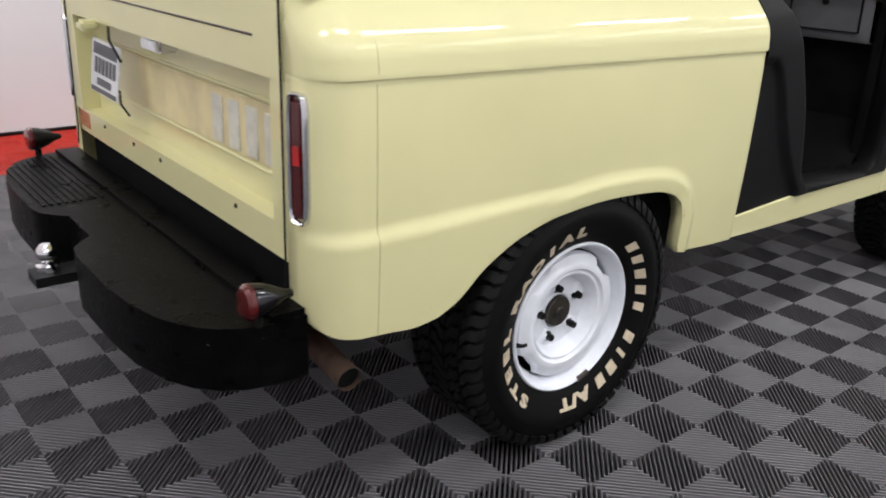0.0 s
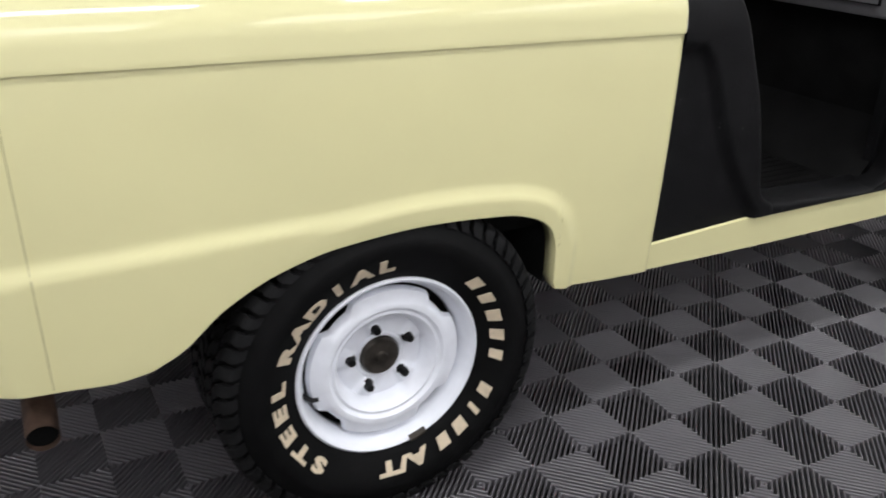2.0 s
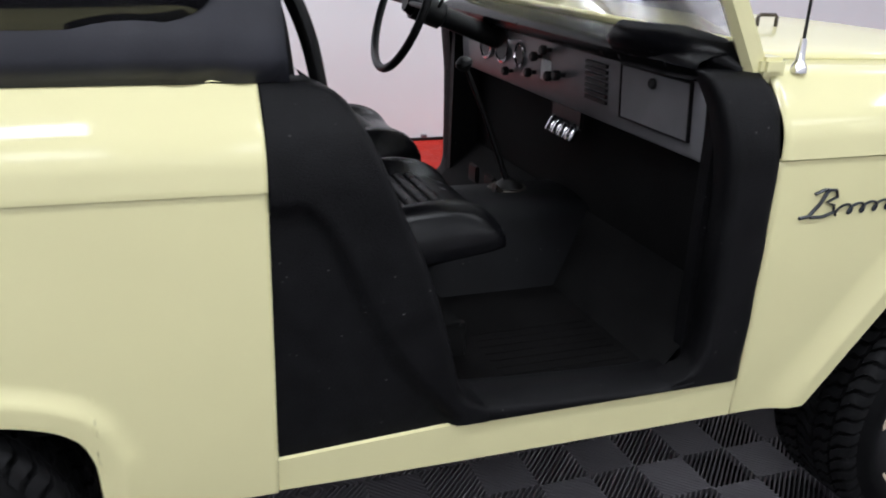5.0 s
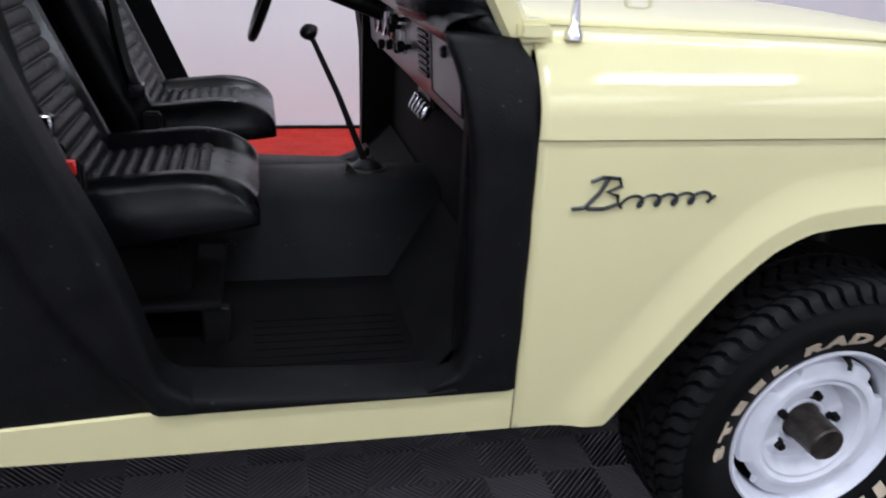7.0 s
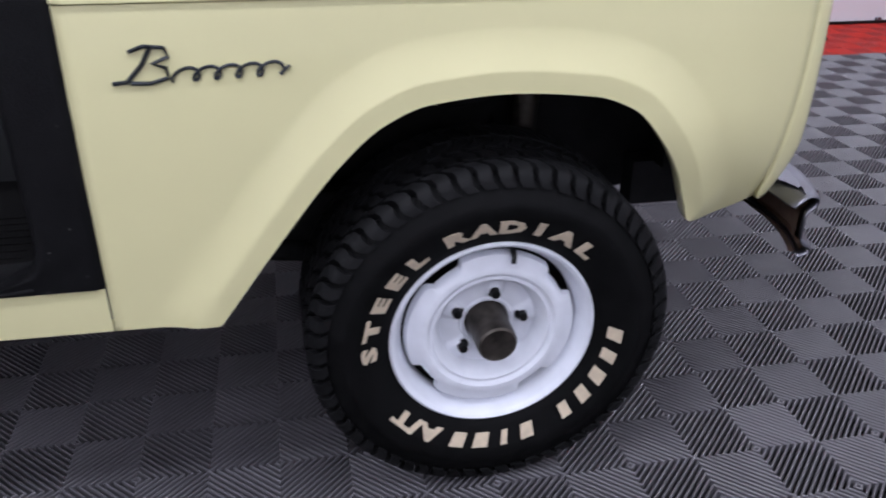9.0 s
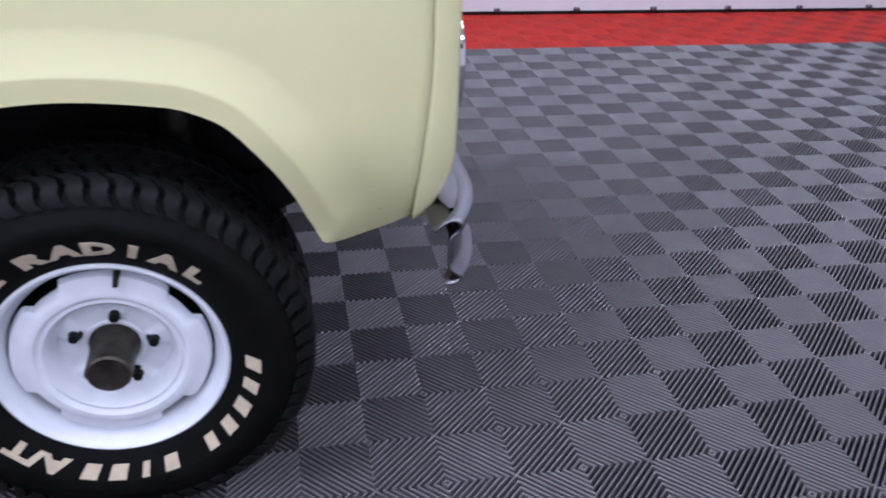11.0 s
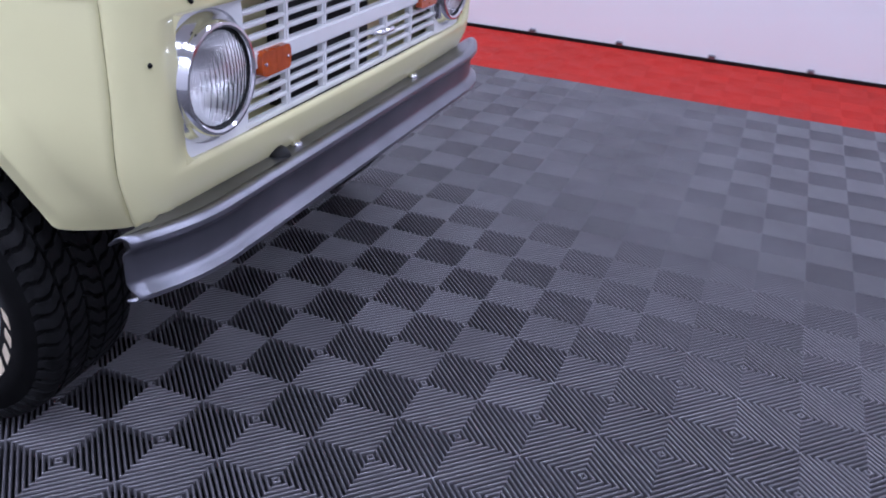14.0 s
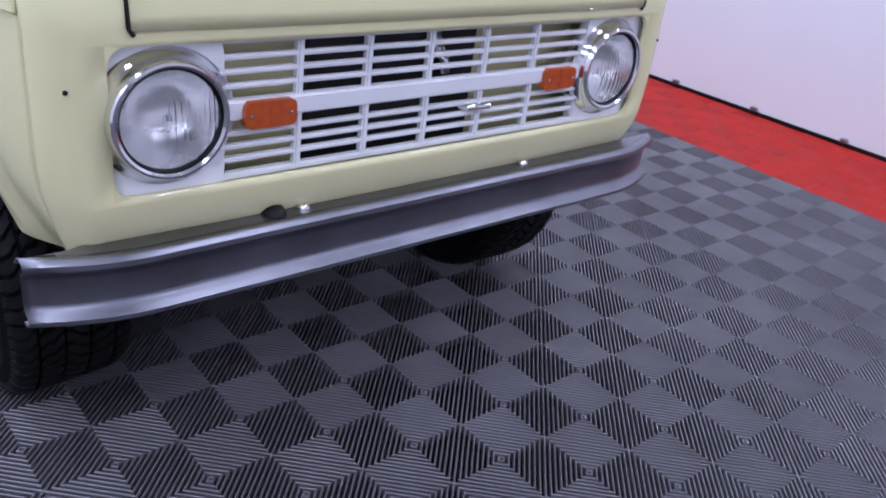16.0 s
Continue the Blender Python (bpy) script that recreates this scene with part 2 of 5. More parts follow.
for i, (lx, ly) in enumerate(LAMPS):
    # the y -4.2 row is added side fill, widened to blur its reflection
    deep = 0.95 if ly < -4 else 0.17
    bm = box(-0.62, 0.62, -deep, deep, 0, 0.06)
    lamp = part("ceiling_lamp", bm, LAMPBODY, bevel=0.008)
    lamp.location = (lx, ly, CEIL - 0.065)
    tagged(lamp, "unseen white ceiling lamp", "ceiling lamp", "ceiling lamps")
    d = bpy.data.lights.new("lamp_light", "AREA")
    d.shape, d.size, d.size_y = "RECTANGLE", 1.1, deep * 1.7
    d.energy = {-4.2: 32, -1.9: 28, 0.6: 26, 2.7: 24}[ly] * (0.82 if lx > 3 else 1.2 if lx > 0 and ly == -1.9 else 1.0)
    d.color = (1.0, 0.985, 0.99)
    lo = new("lamp_light", d)
    lo.parent, lo.location = lamp, (0, 0, -0.012)

# ---- vehicle: shapes of the body ----


def belt(x):
    """Height of the groove along the body's shoulder."""
    return 1.014 if x > 1.2 else 1.03 - 0.0085 * (max(-0.75, x) + 0.75)


TOP = 1.172
XR, XF = -0.755, 2.955      # rear and front faces
REAR_ARCH = [(-0.47, 0.5), (-0.42, 0.524), (-0.336, 0.594), (-0.23, 0.647), (-0.12, 0.674), (0.06, 0.687), (0.247, 0.677), (0.318, 0.659), (0.362, 0.63), (0.383, 0.58), (0.389, 0.483)]
FRONT_ARCH = [(1.817, 0.447), (1.958, 0.639), (2.04, 0.74), (2.117, 0.808), (2.193, 0.84), (2.33, 0.853), (2.477, 0.842), (2.552, 0.816), (2.623, 0.742), (2.665, 0.675), (2.688, 0.622), (2.7, 0.598)]


def low_edge(x):
    if x <= -0.47:
        return curve_at([(-0.79, 0.56), (-0.73, 0.525), (-0.69, 0.508), (-0.6, 0.5), (-0.53, 0.493), (-0.47, 0.5)], x)
    if x <= 0.389:
        return curve_at(REAR_ARCH, x)
    if x < 1.817:
        return curve_at([(0.389, 0.476), (0.42, 0.47), (0.64, 0.457), (1.1, 0.45), (1.817, 0.447)], x)
    if x <= 2.7:
        return curve_at(FRONT_ARCH, x)
    return curve_at([(2.7, 0.598), (2.707, 0.575), (2.72, 0.564), (2.745, 0.56), (2.783, 0.562), (2.859, 0.576), (2.9, 0.59), (2.95, 0.6)], x)


def dense(knots, n=140):
    return [(x, curve_at(knots, x)) for x in [knots[0][0] + (knots[-1][0] - knots[0][0]) * k / n for k in range(n + 1)]]


ARCH_PTS = [np.array(dense(REAR_ARCH) + [(0.389, z / 100) for z in range(46, 58)]), np.array(dense(FRONT_ARCH))]


def nose_in(x, z):
    """The body draws in towards its nose and its lower front edge."""
    d = 0.034 * (max(0, x - 2.68) / 0.22) ** 2
    return d + 0.026 * max(0, (0.73 - z) / 0.12) ** 2 * step(2.6, 2.88, x) + 0.034 * (1 - step(0.57, 0.8, z)) * step(2.45, 2.68, x) * (1 - 0.6 * step(2.72, 2.9, x))


def half_width(x, z):
    """Half of the body's width at a point of its side."""
    if z < belt(x):
        w = 0.818 - 0.075 * (z - 0.88) ** 2
        d = min(np.hypot(ARCH_PTS[0][:, 0] - x, ARCH_PTS[0][:, 1] - z).min(), 9) if x < 1.2 else np.hypot(ARCH_PTS[1][:, 0] - x, ARCH_PTS[1][:, 1] - z).min()
        band, fall = (0.034, 0.032) if x < 1.2 else (0.038, 0.07)
        bulge = 1 - 0.12 * max(0, 1 - d / band) if d < band else max(0, 1 - (d - band) / fall) ** 1.5
        if x < -0.05:
            ridge = 0.708 + 0.008 * step(-0.7, -0.05, x)
            low = 1.0 if z < ridge else max(0, 1 - (z - ridge) / 0.028) ** 1.5
            low *= 1 - step(-0.22, -0.05, x)
            bulge = bulge + low - bulge * low
        w += (0.0125 if x < 1.2 else 0.018) * bulge
        w -= nose_in(x, z)
        if z > belt(x) - 0.0032:
            w -= 0.004
        return w
    t = (z - belt(x)) / (TOP - belt(x))
    u = max(0.0, t - 0.22)
    drop = 0.148 * u * u if u < 0.38 else 0.0214 + 0.1125 * (u - 0.38) + 0.02 * (u - 0.38) ** 2
    return 0.823 - nose_in(x, z) - 0.012 * t - drop


def column(x, z0, z1, side, n, corner=None):
    """One upright line of points of the side, with a lip turned in at its foot. corner: (xc, radius, angle) round a corner."""
    pts = []
    BELT = belt(corner[0] if corner else x)
    if z0 < BELT < z1:
        m = int(n * 0.62)
        zs = [z0 + (BELT - 0.008 - z0) * k / m for k in range(m + 1)]
        zs += [BELT - 0.0035, BELT - 0.003, BELT - 0.0002, BELT + 0.0002, BELT + 0.004]
        k1 = n - m
        zs += [BELT + 0.009 + (z1 - BELT - 0.009) * k / k1 for k in range(k1 + 1)]
    else:
        zs = [z0 + (z1 - z0) * k / n for k in range(n + 1)]
    first = True
    for z in zs:
        if corner:
            xc, r, a = corner
            w = half_width(xc, z)
            px = xc + math.copysign(r * math.sin(abs(a)), a)
            w -= r * (1 - math.cos(a))
        else:
            px, w = x, half_width(x, z)
        if first:
            pts.append((px, side * (w - 0.035), z + 0.004))
            pts.append((px, side * (w - 0.006), z - 0.001))
            first = False
        pts.append((px, side * w, z))
    return pts


def spread_x(x0, x1):
    """Places along the side, closer where the edge is steep."""
    xs, x = [x0], x0
    while x < x1 - 1e-6:
        h = 0.007 if -0.5 < x < 0.5 or 1.8 < x < 2.8 else 0.02
        while h > 0.0016 and abs(low_edge(min(x1, x + h)) - low_edge(x)) > 0.02:
            h /= 2
        x = min(x1, x + h)
        xs.append(x)
    return xs


vehicle = new("off_road_vehicle")
tagged(vehicle, "pale yellow vintage two-door off-road vehicle with open door cutouts", "car")


def mirror_part(name, build, material, label="", **kw):
    """The same part on the right (y < 0) and on the left."""
    return [part(name, build(s), material, vehicle, label, **kw) for s in (-1, 1)]


SEAM_F = 2.9
DOOR0, DOOR1 = 0.668, 1.632
SILL = 0.538


def quarter(s):
    """From the tail's rounded corner to the door."""
    xc, r = XR + 0.085, 0.085
    cols = []
    for k in range(12, 0, -1):
        cols.append(column(0, 0.508 + 0.055 * (k / 12) ** 2, TOP, s, 92, (xc, r, -k / 12 * math.pi / 2)))
    cols.insert(0, [(XR - 0.002, s * 0.7, p[2]) for p in cols[0]])
    cols += [column(x, low_edge(x), TOP, s, 92) for x in spread_x(xc, DOOR0)]
    return skin(cols)


def lean_back(x, z):
    """The seam behind the front panel leans back towards its foot."""
    return -0.025 * (1 - step(0.58, 0.9, z)) * step(2.75, 2.9, x)


def fender(s):
    tops = lambda x: curve_at([(1.63, 1.166), (2.3, 1.15), (2.85, 1.115)], x)
    cols = []
    for x in spread_x(DOOR1 + 0.002, SEAM_F - 0.0012):
        c = column(x, low_edge(x), min(TOP, tops(x)), s, 92)
        yw = abs(c[-1][1])
        zt = c[-1][2]
        c += [(x, s * (yw - 0.012), zt + 0.007), (x, s * (yw - 0.04), zt + 0.012), (x, s * (yw - 0.112), zt + 0.016)]
        cols.append([(px + lean_back(px, pz), py, pz) for px, py, pz in c])
    return skin(cols)


def sill_drop(x):
    return 0.016 * max(0.0, min(1.0, (1.02 - x) / 0.34))


def rocker(s):
    cols = []
    for k in range(0, 41):
        x = DOOR0 + 0.001 + (DOOR1 - DOOR0 - 0.002) * k / 40
        zs = SILL - sill_drop(x)
        c = column(x, low_edge(x), zs, s, 6)
        w = abs(c[-1][1])
        c += [(x, s * (w - 0.006), zs + 0.004), (x, s * (w - 0.02), zs + 0.004)]
        cols.append(c)
    return skin(cols)


for ob in mirror_part("rear_quarter_panel", quarter, PAINT):
    thick(ob, 0.004)
for ob in mirror_part("front_fender", fender, PAINT):
    thick(ob, 0.004)
mirror_part("rocker_panel", rocker, PAINT)
# rolled top edge of the quarter panels
mirror_part("top_rail", lambda s: skin([[(x, s * 0.7505, TOP + 0.001), (x, s * 0.745, TOP + 0.007), (x, s * 0.73, TOP + 0.01), (x, s * 0.66, TOP + 0.01)] for x in (XR + 0.02, -0.3, 0.2, DOOR0)]), PAINT)

# front panel with the grille opening
GY, GZ0, GZ1 = 0.68, 0.712, 0.972


def front_x(y):
    return XF + 0.014 * (1 - (abs(y) / 0.75) ** 2)


def front_panel():
    bm = bmesh.new()
    zs = [0.614, 0.621, 0.634, 0.652, 0.676, 0.698, GZ0, 0.76, 0.81, 0.86, 0.91, GZ1, 0.98, 0.99, 1.04, 1.085, 1.1, 1.11]

    def back(z):
        """How far the face lies back: at the hood's lip and along the rolled lower edge."""
        return (0.0 if z < 1.05 else 0.05 * ((z - 1.05) / 0.06) ** 1.5) + 0.032 * max(0, (0.715 - z) / 0.1) ** 2.2

    def col(fx, fy, drop=0.0):
        return [bm.verts.new((fx(z), fy(z), z - drop * max(0, (0.7 - z) / 0.086) ** 1.5)) for z in zs]

    seq = []
    for s in (-1, 1):
        one = []
        n = 12
        for k in range(0, n + 1):
            a = k / n * math.pi / 2
            xs = lambda z: SEAM_F + 0.0012 + lean_back(SEAM_F, z)
            one.append(col(lambda z: xs(z) + (front_x(0.73) - back(z) - xs(z)) * math.sin(a), lambda z: s * (half_width(SEAM_F, z) - 0.052 * (1 - math.cos(a)) - 0.006 * math.sin(a)), 0.026 * math.cos(a)))
        ys = [GY, 0.6, 0.5, 0.4, 0.3, 0.2, 0.1]
        for y in ys:
            one.append(col(lambda z: front_x(y) - back(z), lambda z: s * y))
        seq.append(one)
    allc = seq[0] + [col(lambda z: front_x(0) - back(z), lambda z: 0)] + seq[1][::-1]
    g0, g1 = zs.index(GZ0), zs.index(GZ1)
    first = len(seq[0]) - 7
    last = len(allc) - 1 - first
    for i in range(len(allc) - 1):
        for k in range(len(zs) - 1):
            if first <= i < last and g0 <= k < g1:
                continue
            bm.faces.new((allc[i][k], allc[i + 1][k], allc[i + 1][k + 1], allc[i][k + 1]))
    return bm


fp = part("front_panel", front_panel(), PAINT, vehicle)
thick(fp, 0.012)
# rounded corners of the grille opening
for sy in (-1, 1):
    for zc, up in ((GZ0, 1), (GZ1, -1)):
        rad = 0.034
        arc = [(sy * (GY - rad + rad * math.sin(math.pi / 2 * k / 8)), zc + up * rad * (1 - math.cos(math.pi / 2 * k / 8))) for k in range(9)]
        part("opening_corner", prism([(sy * (GY + 0.002), zc - up * 0.002)] + [(sy * (GY - rad), zc - up * 0.002)] + arc + [(sy * (GY + 0.002), zc + up * rad)], 0, front_x(GY) - 0.012, front_x(GY) + 0.0003), PAINT, fp)

# hood, lying on the fenders
def hood():
    cols = []
    for i in range(0, 25):
        y = -0.642 + 1.284 * i / 24
        c = []
        for k in range(0, 31):
            t = k / 30
            x = 1.66 + t * (XF - 0.055 - 1.66)
            z = curve_at([(1.63, 1.186), (2.3, 1.172), (2.8, 1.14), (2.88, 1.12)], x) + 0.022 * (1 - (y / 0.643) ** 2) ** 0.6 * (1 - 0.6 * step(2.5, 2.9, x))
            c.append((x, y, z))
        xe = c[-1][0]
        c += [(front_x(y) - 0.018, y, c[-1][2] - 0.018), (front_x(y) - 0.004, y, c[-1][2] - 0.05), (front_x(y) + 0.004, y, 1.02), (front_x(y) + 0.004, y, 0.996)]
        cols.append(c)
    return skin(cols)


hd = part("hood", hood(), PAINT, vehicle)
thick(hd, 0.01)
part("hood_gap", box(XF - 0.08, XF + 0.002, -0.645, 0.645, 0.984, 0.993), BLACK, vehicle)

# cowl and firewall
part("cowl", box(1.6, 1.665, -0.75, 0.75, 1.12, 1.182), PAINT, vehicle, bevel=0.012)
part("firewall", box(1.63, 1.65, -0.75, 0.75, 0.45, 1.15), CABIN_DARK, vehicle)

# tailgate and rear panel
tg = part("tailgate", box(XR + 0.05, XR + 0.07, -0.69, 0.69, 0.69, 1.01), PAINT, vehicle, "pale yellow tailgate with worn paint stripe")
part("tailgate_upper", box(XR - 0.008, XR + 0.07, -0.693, 0.693, 1.012, 1.17), PAINT, vehicle, bevel=0.01)
part("tailgate_stripe", box(XR + 0.047, XR + 0.052, -0.66, 0.24, 0.797, 0.935), PAINT_OLD, vehicle, "faded tan stripe", bevel=0.001)
for z in (0.788, 0.942):
    part("tailgate_bead", tube([(XR + 0.05, -0.688, z), (XR + 0.05, 0.25, z), (XR + 0.05, 0.62, z)], 0.0055, 8), PAINT, vehicle, "stamped bead along the tailgate")
part("rear_sill", box(XR + 0, XR + 0.07, -0.7, 0.7, 0.645, 0.72), PAINT, vehicle, bevel=0.012)
for s in (-1, 1):
    part("tailgate_post", box(XR - 0.006, XR + 0.06, min(s * 0.64, s * 0.705), max(s * 0.64, s * 0.705), 0.72, 1.012), PAINT, vehicle, bevel=0.004)

# underbody
for s in (-1, 1):
    part("frame_rail", prism([(-0.72, 0.53), (2.5, 0.53), (2.72, 0.6), (2.84, 0.6), (2.84, 0.52), (2.7, 0.5), (2.5, 0.41), (-0.72, 0.41)], 1, s * 0.36, s * 0.42), DARK, vehicle, bevel=0.006)
    part("shock_absorber", tube([(2.42, s * 0.5, 0.36), (2.44, s * 0.5, 0.6), (2.441, s * 0.5, 0.601), (2.47, s * 0.5, 0.98)], [0.024, 0.024, 0.031, 0.031], 14), BARE, vehicle, "dusty grey shock absorber")
    coil = [(2.337 + 0.058 * math.cos(a), s * 0.44 + 0.058 * math.sin(a), 0.43 + 0.0105 * a) for a in [k * math.pi / 8 for k in range(0, 96)]]
    part("coil_spring", tube(coil, 0.008, 8), DARK, vehicle)
    part("radius_arm", tube([(2.3, s * 0.44, 0.37), (1.9, s * 0.42, 0.4), (1.5, s * 0.38, 0.43)], 0.026, 12), DARK, vehicle)
    br = part("fender_bracket", box(2.735, 2.8, min(s * 0.52, s * 0.6), max(s * 0.52, s * 0.6), 0.608, 0.7), BLACK, vehicle, bevel=0.012)
    for x in (2.752, 2.782):
        bolt = part("bracket_bolt", lathe([(0.006, 0.0), (0.006, -0.004), (0, -0.005)], 8), BARE, br)
        bolt.matrix_basis = pose(x, s * 0.6, 0.625) @ (pose(0, 0, 0, 0, 0, 180) if s > 0 else Matrix())
    part("splash_edge", tube([(1.98, s * 0.6, 0.7), (2.08, s * 0.58, 0.76), (2.2, s * 0.56, 0.77), (2.3, s * 0.56, 0.8)], 0.006, 8), BLACK, vehicle)
part("gearbox", box(0.9, 1.9, -0.16, 0.16, 0.38, 0.6), DARK, vehicle, bevel=0.04)
part("engine_block", box(1.9, 2.75, -0.3, 0.3, 0.5, 1.0), DARK, vehicle, bevel=0.05)
part("frame_crossmember", box(0.3, 0.4, -0.36, 0.36, 0.43, 0.52), DARK, vehicle, bevel=0.01)
part("frame_crossmember", box(2.66, 2.74, -0.36, 0.36, 0.48, 0.56), DARK, vehicle, bevel=0.01)
part("cargo_floor", box(XR + 0.06, 0.7, -0.74, 0.74, 0.62, 0.66), CABIN_DARK, vehicle)
for s in (-1, 1):
    part("inner_wheel_wall", box(-0.5, 0.42, min(s * 0.45, s * 0.47), max(s * 0.45, s * 0.47), 0.45, 0.95), DARK, vehicle)
    part("inner_wheel_wall", box(1.7, 2.85, min(s * 0.43, s * 0.45), max(s * 0.43, s * 0.45), 0.58, 1.08), DARK, vehicle)
    part("wheel_house_top", box(-0.55, 0.45, min(s * 0.45, s * 0.79), max(s * 0.45, s * 0.79), 0.93, 0.95), DARK, vehicle)
    part("wheel_house_top", box(1.75, 2.82, min(s * 0.43, s * 0.77), max(s * 0.43, s * 0.77), 1.05, 1.08), DARK, vehicle)
for s in (-1, 1):
    for x0, z0 in ((0.4, 0.46), (-0.56, 0.52), (1.74, 0.47), (2.8, 0.62)):
        part("splash_plate", box(x0, x0 + 0.015, min(s * 0.45, s * 0.76), max(s * 0.45, s * 0.76), z0, 0.94), DARK, vehicle)
part("rear_axle", tube([(0, -0.6, 0.365), (0, 0.6, 0.365)], 0.045), DARK, vehicle)
part("front_axle", tube([(2.337, -0.6, 0.365), (2.337, 0.6, 0.365)], 0.045), DARK, vehicle)

# ---- wheels ----
TR = 0.366


def make_wheel(front):
    """A wheel about the y axis with its outside towards -y; the tyre's middle at y = 0."""
    # how the steel wheel sits turned in its tyre: lug circle, rim windows, valve
    lug0, lobe0, valve0 = (radians(83), radians(-7), radians(81)) if front else (radians(57), radians(42), radians(147))
    prof = [(0.165, 0.085), (0.19, 0.088), (0.2, 0.1), (0.208, 0.1), (0.208, -0.098), (0.2075, -0.106), (0.203, -0.109), (0.197, -0.105), (0.193, -0.097), (0.1895, -0.083), (0.1835, -0.075), (0.179, -0.067), (0.1765, -0.052), (0.179, -0.044)]
    disc = [(0.158, -0.036), (0.154, -0.052), (0.147, -0.06), (0.14, -0.062), (0.132, -0.061), (0.128, -0.055), (0.124, -0.053), (0.118, -0.055), (0.112, -0.051), (0.105, -0.036), (0.099, -0.026), (0.092, -0.028), (0.07, -0.031), (0.056, -0.035), (0.052, -0.04), (0.047, -0.041), (0.045, -0.038), (0.044, -0.01)]
    wheel = part("wheel", lathe(prof, 72), WHEEL_WHITE, None, "white painted steel wheel")
    # disc with five windows near its rim
    bm = bmesh.new()
    n = 120
    rings = []
    for r, y in disc:
        y -= 0.014 * min(1, (r - 0.04) / 0.03) + 0.006 + 0.013 * step(0.098, 0.116, r)
        ring = []
        for k in range(n):
            a = 2 * math.pi * k / n
            lob = 0.5 + 0.5 * math.cos(4 * (a - lobe0))
            ry = y
            rr = r
            if r > 0.15:
                rr = r + 0.001 + 0.0155 * step(0.12, 0.22, lob)
            if 0.06 < r < 0.1:
                ry = y - 0.008 * step(0.55, 0.9, 0.5 + 0.5 * math.cos(5 * (a - lug0))) * step(0.05, 0.07, r)
            ring.append(bm.verts.new((rr * math.cos(a), ry, rr * math.sin(a))))
        rings.append(ring)
    for a, b in zip(rings, rings[1:]):
        for k in range(n):
            bm.faces.new((a[k], b[k], b[(k + 1) % n], a[(k + 1) % n]))
    part("disc", bm, WHEEL_WHITE, wheel)
    # barrel coloured dark to stand in for the shade behind the rim windows
    part("barrel", lathe([(0.178, -0.044), (0.174, -0.005), (0.16, 0.04), (0.03, 0.05)], 48), DARK, wheel, "inside of the wheel, darkened as shade")
    for k in range(5):
        a = 2 * math.pi * k / 5 + lug0
        c = Vector((0.072 * math.cos(a), -0.019, 0.072 * math.sin(a)))
        nut = part("lug_nut", lathe([(0.0145, -0.028), (0.0145, -0.036), (0.011, -0.038), (0.009, -0.052), (0.0, -0.054)], 10), BLACK, wheel, "dark lug nut")
        nut.location = c
    if front:
        part("locking_hub", lathe([(0.044, -0.02), (0.044, -0.052), (0.041, -0.056), (0.04, -0.112), (0.0405, -0.116), (0.039, -0.136), (0.035, -0.14), (0.03, -0.138), (0.012, -0.139), (0.0, -0.139)], 32), BARE, wheel, "tall dull metal locking hub")
    else:
        part("hub_cap", lathe([(0.043, -0.02), (0.043, -0.055), (0.04, -0.059), (0.03, -0.058), (0.014, -0.06), (0.012, -0.065), (0.0, -0.066)], 28), BARE, wheel, "flat dull metal hub end")
    vc, vs = math.cos(valve0), math.sin(valve0)
    part("valve", tube([(r * vc, y, r * vs) for r, y in ((0.186, -0.072), (0.18, -0.092), (0.174, -0.102), (0.163, -0.106))], [0.0065, 0.006, 0.005, 0.0045], 10), BLACK, wheel, "black rubber valve stem")
    if not front:
        # clip-on balance weight along the rim's edge
        cols = []
        for k in range(9):
            a = radians(-115 - 6 + 12 * k / 8)
            cols.append([(r * math.cos(a), y, r * math.sin(a)) for r, y in ((0.195, -0.103), (0.197, -0.109), (0.203, -0.1125), (0.209, -0.111), (0.211, -0.105))])
        part("balance_weight", skin(cols), BARE, wheel, "grey clip-on balance weight", bevel=0.0)
    # tyre carcass
    tp = [(0.203, 0.1), (0.215, 0.112), (0.25, 0.13), (0.29, 0.133), (0.32, 0.126), (0.338, 0.116), (0.347, 0.1), (0.35, 0.05), (0.351, 0.0), (0.35, -0.05), (0.347, -0.1), (0.338, -0.116), (0.322, -0.125), (0.304, -0.131), (0.3, -0.1335), (0.29, -0.1352), (0.278, -0.1345), (0.264, -0.1305), (0.235, -0.1175), (0.226, -0.113), (0.217, -0.109), (0.211, -0.104), (0.203, -0.1)]
    ty = part("tyre", lathe(tp, 96), RUBBER, wheel, "black all-terrain tyre with cream raised lettering", sharp=50)
    # tread: wavy blocks, the outer ones rolled over the shoulder
    bm = bmesh.new()
    N = 60
    pitch = 2 * math.pi / N
    outer = [(0.328, 0.1285), (0.34, 0.1265), (0.352, 0.1215), (0.3605, 0.112), (0.3645, 0.1), (0.3655, 0.092), (0.366, 0.084)]
    bands = [[(r, -y) for r, y in outer], [(0.366, -0.077 + 0.047 * k / 5) for k in range(6)], [(0.366, -0.023 + 0.046 * k / 5) for k in range(6)],
             [(0.366, 0.03 + 0.047 * k / 5) for k in range(6)], [(r, y) for r, y in outer[::-1]]]
